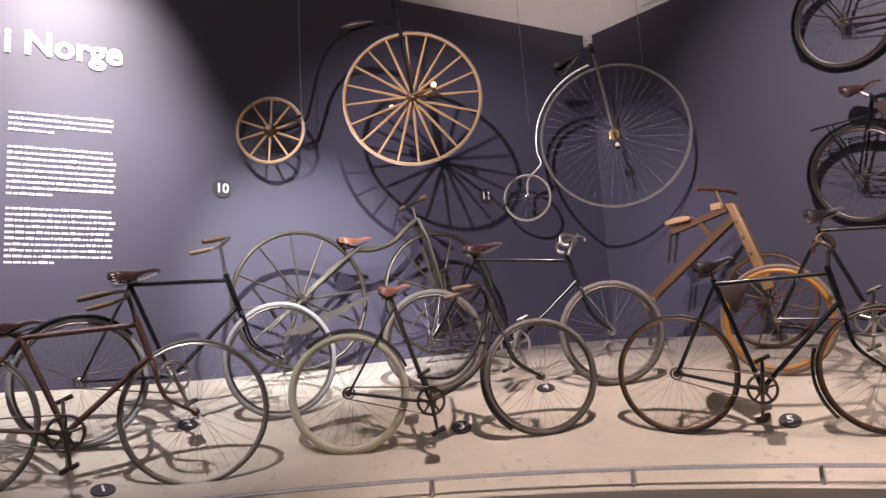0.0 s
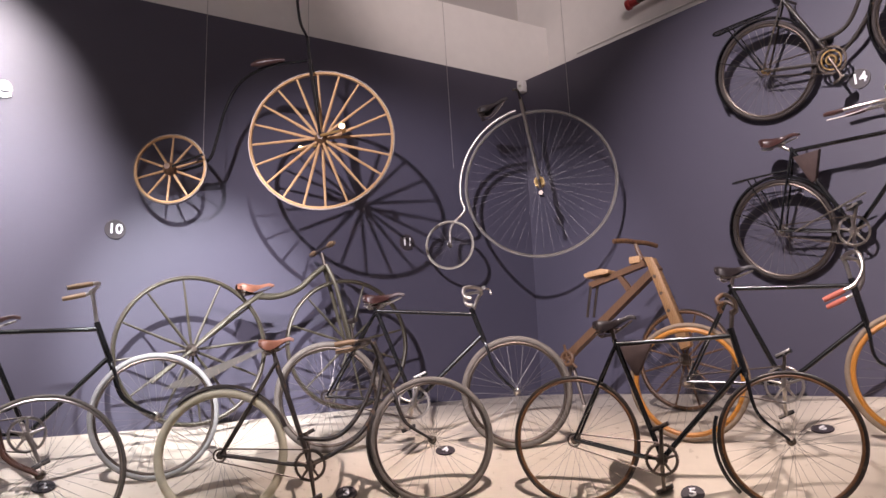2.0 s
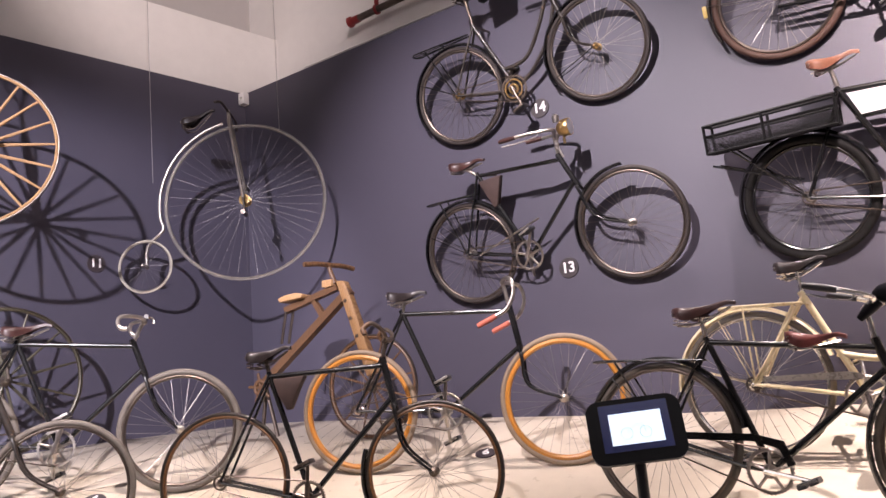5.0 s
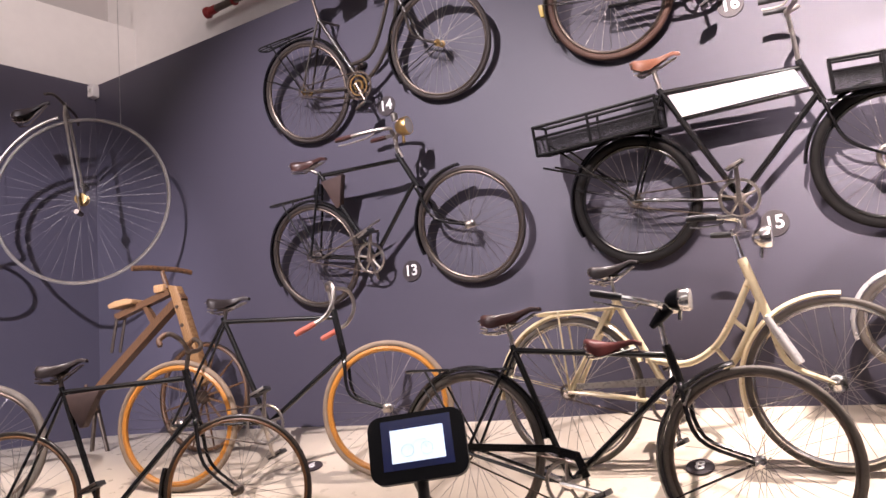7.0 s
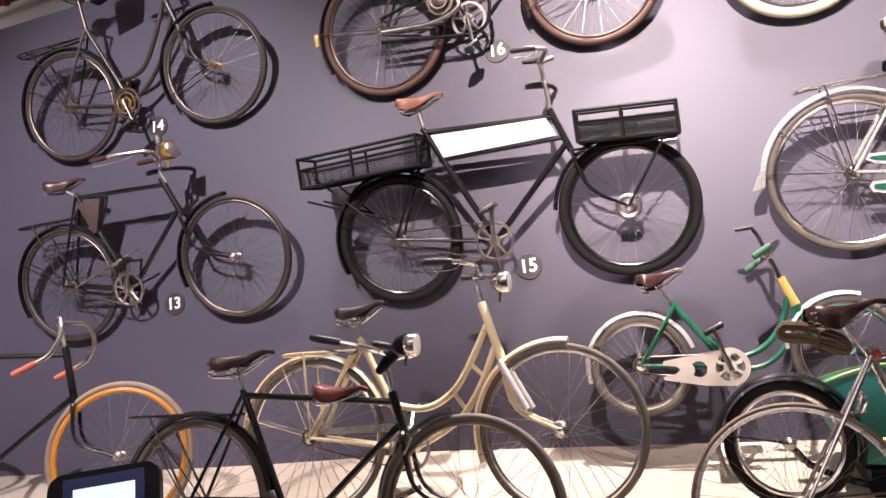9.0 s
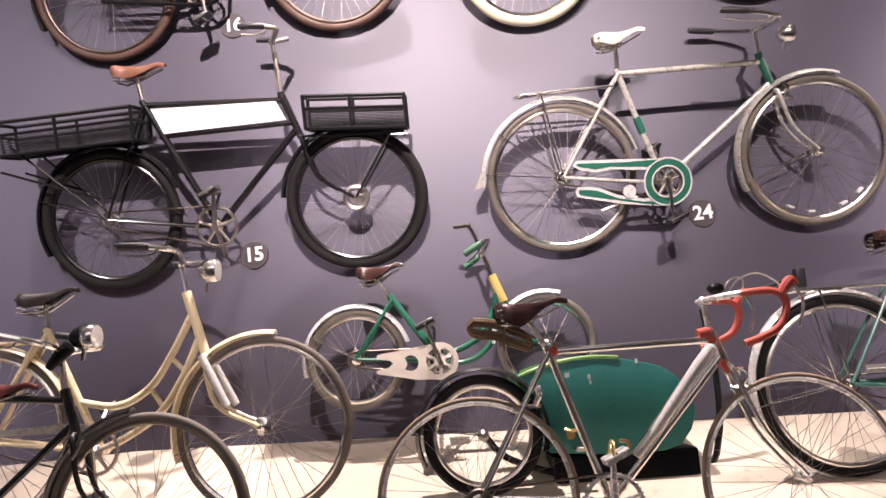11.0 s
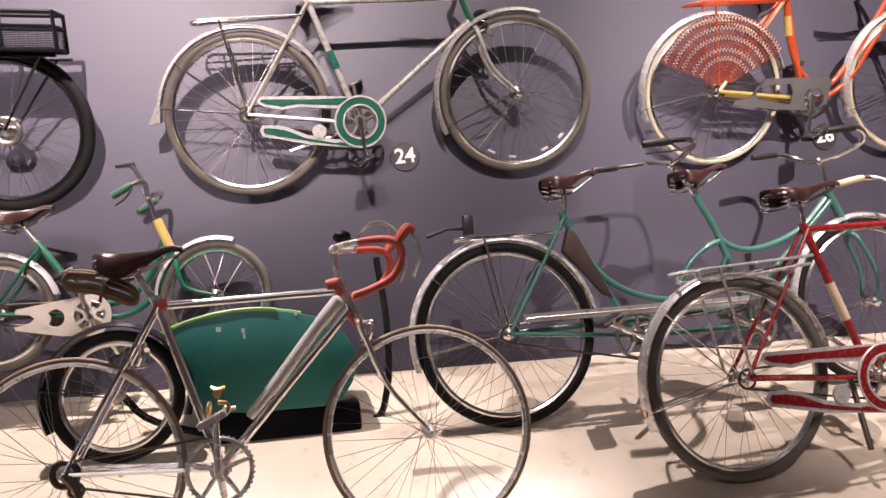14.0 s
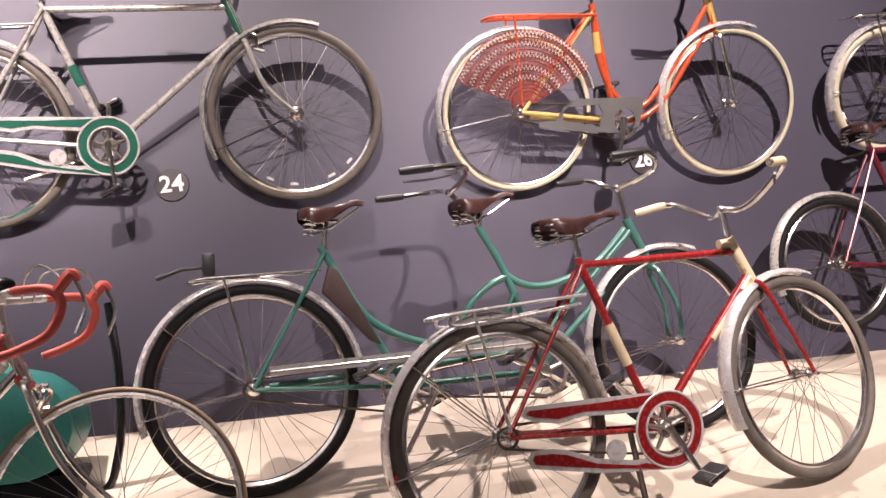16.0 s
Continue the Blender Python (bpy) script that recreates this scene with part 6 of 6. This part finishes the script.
bm = plate(lift([(0.229, 0.046), (0.537, 0.043), (0.554, 0.023), (0.53, -0.085), (0.445, -0.110), (0.247, -0.092), (0.062, -0.065), (0.072, -0.044), (0.149, -0.04)]),
    [lift([(0.18, 0.014), (0.343, 0.018), (0.361, -0.021), (0.343, -0.076), (0.175, -0.042)]),
     lift([(0.464 + 0.05 * math.cos(k * math.pi / 10), -0.056 + 0.05 * math.sin(k * math.pi / 10)) for k in range(20)])], -0.071, -0.064)
part("chain_guard", bm, GUARDGREY, b, "grey metal chain guard")

b, q, turn, wb = bicycle("wall_bicycle", "small dark bicycle with chromed lamp hung on the wall", (10.52, HANG, 2.078), (11.52, HANG, 2.057), 0.30, (0.42, -0.05), (0.25, 0.44), (0.15, 0.55), (0.36, 0.55), (0.78, 0.46), (0.84, 0.28),
    (0.77, 0.55), swept(0.77, 0.56, 0.6, 0.62, 0.22), BLACK, CREAMTYRE, CHROME, BLACKLEATHER, CHROME, BLACKGRIP, group=WALLG, peg=-HANG, lean=LEAN)
guard(b, q((0, 0)), 0.308, 15, 195, ALU, 0.06, None, (180,), CHROME)
guard(b, q((wb, 0)), 0.308, 70, 200, ALU, 0.06, turn)
rack(b, -0.20, 0.22, q((0, 0.35)).z, CHROME, (0.0, 0.30), 0.06)

b, q, turn, wb = bicycle("wall_bicycle", "bicycle with thick cream tyres hung high on the wall", (6.521, HANG, 3.39), (7.644, HANG, 3.39), 0.35, (0.45, -0.06), (0.27, 0.47), (0.17, 0.60), (0.40, 0.60), (0.86, 0.50), (0.92, 0.30),
    (0.85, 0.60), swept(0.85, 0.61, 0.65, 0.66, 0.25), BLACK, CREAMTYRE, CHROME, BLACKLEATHER, CHROME, BLACKGRIP, group=WALLG, peg=-HANG, lean=LEAN, tr=0.026)

# ---- hanging high-wheelers in the corner ----
velo = tagged(new("high_velocipede"), "wooden high-wheel velocipede with pale spokes hung on wires", "velocipede")
rear, front = V((-0.565, -3.14, 3.006)), V((0.13, -2.36, 3.19))
velo.matrix_world = frame_matrix(rear, (front.x, front.y, rear.z), 0.26)
vx = V((front.x - rear.x, front.y - rear.y)).length
vz = front.z - rear.z
spoked(velo, (0, 0, 0.26), 0.254, ASH, DKSTEEL, 10, 0.0085, 0.010, 0.014, 0.25, 0.045, None, False, OAK)
spoked(velo, (vx, 0, 0.26 + vz), 0.512, ASH, DKSTEEL, 20, 0.0100, 0.0105, 0.016, 0.05, 0.05, None, True, OAK)
bm = B()
zt = 0.26 + vz
tube(bm, curve([(0.03, 0.07, 0.26), (0.23, 0.07, 0.33), (0.29, 0.07, 0.48), (0.35, 0.07, 0.72), (0.46, 0.06, 0.92), (0.66, 0.03, 1.02), (vx - 0.10, 0, zt + 0.60)], 5), 0.011, 8)
tube(bm, [(0.03, -0.06, 0.26), (0.24, -0.06, 0.34)], 0.010, 8)
part("backbone", bm, BLACK, velo)
bm = B()
for y in (-0.075, 0.075):
    tube(bm, [(vx, y, zt), (vx - 0.07, y * 0.8, zt + 0.52), (vx - 0.08, 0, zt + 0.60)], [0.011, 0.012, 0.014], 8)
tube(bm, [(vx - 0.08, 0, zt + 0.58), (vx - 0.10, 0, zt + 0.78)], 0.011, 8)
part("fork", bm, BLACK, velo)
bm = B()
tube(bm, curve([(vx - 0.12, -0.26, zt + 1.02), (vx - 0.13, -0.24, zt + 0.92), (vx - 0.12, -0.16, zt + 0.80), (vx - 0.10, 0, zt + 0.78), (vx - 0.12, 0.16, zt + 0.80), (vx - 0.13, 0.24, zt + 0.90)], 5), 0.010, 8)
part("handlebar", bm, BLACK, velo)
bm = B()
tube(bm, [(vx - 0.50, 0, zt + 0.575), (vx - 0.45, 0, zt + 0.585), (vx - 0.36, 0, zt + 0.60), (vx - 0.26, 0, zt + 0.61)], [0.012, 0.028, 0.024, 0.010], 10)
part("seat", bm, LEATHER, velo, "narrow brown seat")
for s in (-1, 1):
    bm = B()
    tube(bm, [(vx, s * 0.08, zt), (vx + 0.16 * -s, s * 0.10, zt + 0.03 * -s)], 0.010, 8)
    tube(bm, [(vx + 0.16 * -s, s * 0.08, zt + 0.03 * -s), (vx + 0.16 * -s, s * 0.17, zt + 0.03 * -s)], [0.018, 0.022], 10)
    part("crank", bm, BRASS, velo)
bm = B()
tube(bm, [(0.24, -0.06, 0.34), (0.245, -0.06, TOP_Z + 1.0 - rear.z + 0.26)], 0.0025, 5)
tube(bm, [(vx - 0.09, 0.0, zt + 0.6), (vx - 0.09, 0.0, CEIL_Z - rear.z + 0.26)], 0.0025, 5)
part("hanging_wire", bm, WIRE, velo, "thin steel hanging wire")

penny = tagged(new("penny_farthing"), "nickel penny-farthing high-wheel bicycle hung in the corner on wires", "penny-farthing")
prear, pfront = V((-0.02, -1.02, 2.62)), V((0.62, -0.60, 3.07))
penny.matrix_world = frame_matrix(prear, (pfront.x, pfront.y, prear.z), 0.205)
px = V((pfront.x - prear.x, pfront.y - prear.y)).length
pz = 0.205 + pfront.z - prear.z
wheel(penny, (0, 0, 0.205), 0.205, PALETYRE, STEEL, FINESPOKE, STEEL, 0.0075, 18, None, 0.016, 0.006, cross=0, wide=0.025)
wheel(penny, (px, 0, pz), 0.62, DKTYRE, STEEL, FINESPOKE, BRASS, 0.0075, 48, None, 0.042, 0.008, cross=0, wide=0.05, spoke_r=0.0007)
arc = []
for k in range(13):
    a = radians(196 - 92 * k / 12)
    arc.append((px + 0.655 * math.cos(a), 0.0, pz + 0.655 * math.sin(a)))
bm = B()
tube(bm, curve([(0.0, 0.03, 0.205), (0.015, 0.015, 0.36)] + arc, 3), 0.0125, 10)
part("backbone", bm, STEEL, penny)
bm = B()
for y in (-0.07, 0.07):
    tube(bm, [(px, y, pz), (px - 0.10, y * 0.6, pz + 0.64), (px - 0.11, 0, pz + 0.70)], [0.011, 0.013, 0.014], 8)
tube(bm, [(px - 0.105, 0, pz + 0.64), (px - 0.115, 0, pz + 0.745)], 0.013, 8)
part("fork", bm, STEEL, penny)
bm = B()
tube(bm, curve([(px - 0.13, -0.30, pz + 0.69), (px - 0.11, -0.20, pz + 0.725), (px - 0.115, 0, pz + 0.735), (px - 0.11, 0.20, pz + 0.725), (px - 0.13, 0.30, pz + 0.69)], 5), 0.010, 8)
part("handlebar", bm, DKSTEEL, penny)
saddle(penny, (px - 0.48, pz + 0.68), (px - 0.22, pz + 0.76), BLACKLEATHER, DKSTEEL, 0.08)
for s in (-1, 1):
    bm = B()
    tube(bm, [(px, s * 0.08, pz), (px - 0.02 * s, s * 0.09, pz + 0.13 * s)], 0.009, 8)
    tube(bm, [(px - 0.02 * s, s * 0.07, pz + 0.13 * s), (px - 0.02 * s, s * 0.16, pz + 0.13 * s)], 0.018, 10)
    part("crank", bm, DKSTEEL, penny)
bm = B()
tube(bm, [(0.06, 0, pz + 0.20), (0.0, 0, CEIL_Z - prear.z + 0.205)], 0.0022, 5)
tube(bm, [(px + 0.28, 0, pz + 0.555), (px + 0.27, 0, CEIL_Z - prear.z + 0.205)], 0.0022, 5)
part("hanging_wire", bm, WIRE, penny, "thin steel hanging wire")

# ---- tablet stand in front of the platform ----
kiosk = tagged(new("tablet_stand"), "black tablet on a post stand with a lit screen", "tablet stand")
kx, ky, kz = 3.82, -1.62, 1.245
kiosk.matrix_world = pose(kx, ky, FLOOR_Z, 0, 0, 22)
h = kz - FLOOR_Z
bm = B()
tube(bm, [(0, 0.03, 0.0), (0, 0.03, h - 0.05)], 0.022, 14)
part("post", bm, BLACKGRIP, kiosk)
bm = B()
tube(bm, [(0, 0.03, 0.0), (0, 0.03, 0.012), (0, 0.03, 0.02)], [0.17, 0.17, 0.16], 32)
part("base_plate", bm, BLACKGRIP, kiosk)
tilt = Matrix.Translation((0, 0, h)) @ Matrix.Rotation(radians(-14), 4, "X") @ Matrix.Rotation(radians(-3), 4, "Y")
bm = B()
box(bm, (-0.178, -0.02, -0.122), (0.178, 0.02, 0.122))
bmesh.ops.bevel(bm, geom=[e for e in bm.edges if abs(e.verts[0].co.y - e.verts[1].co.y) > 0.01], offset=0.05, segments=6, profile=0.5, affect="EDGES")
bm.transform(tilt)
body = part("case", bm, GLOSSBLACK, kiosk, "rounded black tablet case")
bm = B()
box(bm, (-0.128, -0.0225, -0.077), (0.130, -0.0200, 0.102))
bm.transform(tilt)
part("screen_border", bm, SCREENDARK, body, "blue screen border", False)
bm = B()
box(bm, (-0.095, -0.0250, -0.053), (0.100, -0.0226, 0.065))
bm.transform(tilt)
part("screen", bm, SCREEN, body, "bright white-blue screen", False)
bm = B()
for cx in (-0.035, 0.035):
    ring(bm, (cx, -0.0255, -0.012), 0.022, 0.0012, 24, 4)
tube(bm, [(-0.035, -0.0255, -0.012), (0.0, -0.0255, 0.02), (0.03, -0.0255, 0.022), (0.035, -0.0255, -0.012)], 0.0012, 4)
bm.transform(tilt)
part("screen_drawing", bm, NAVYLINE, body, "faint bicycle drawing")
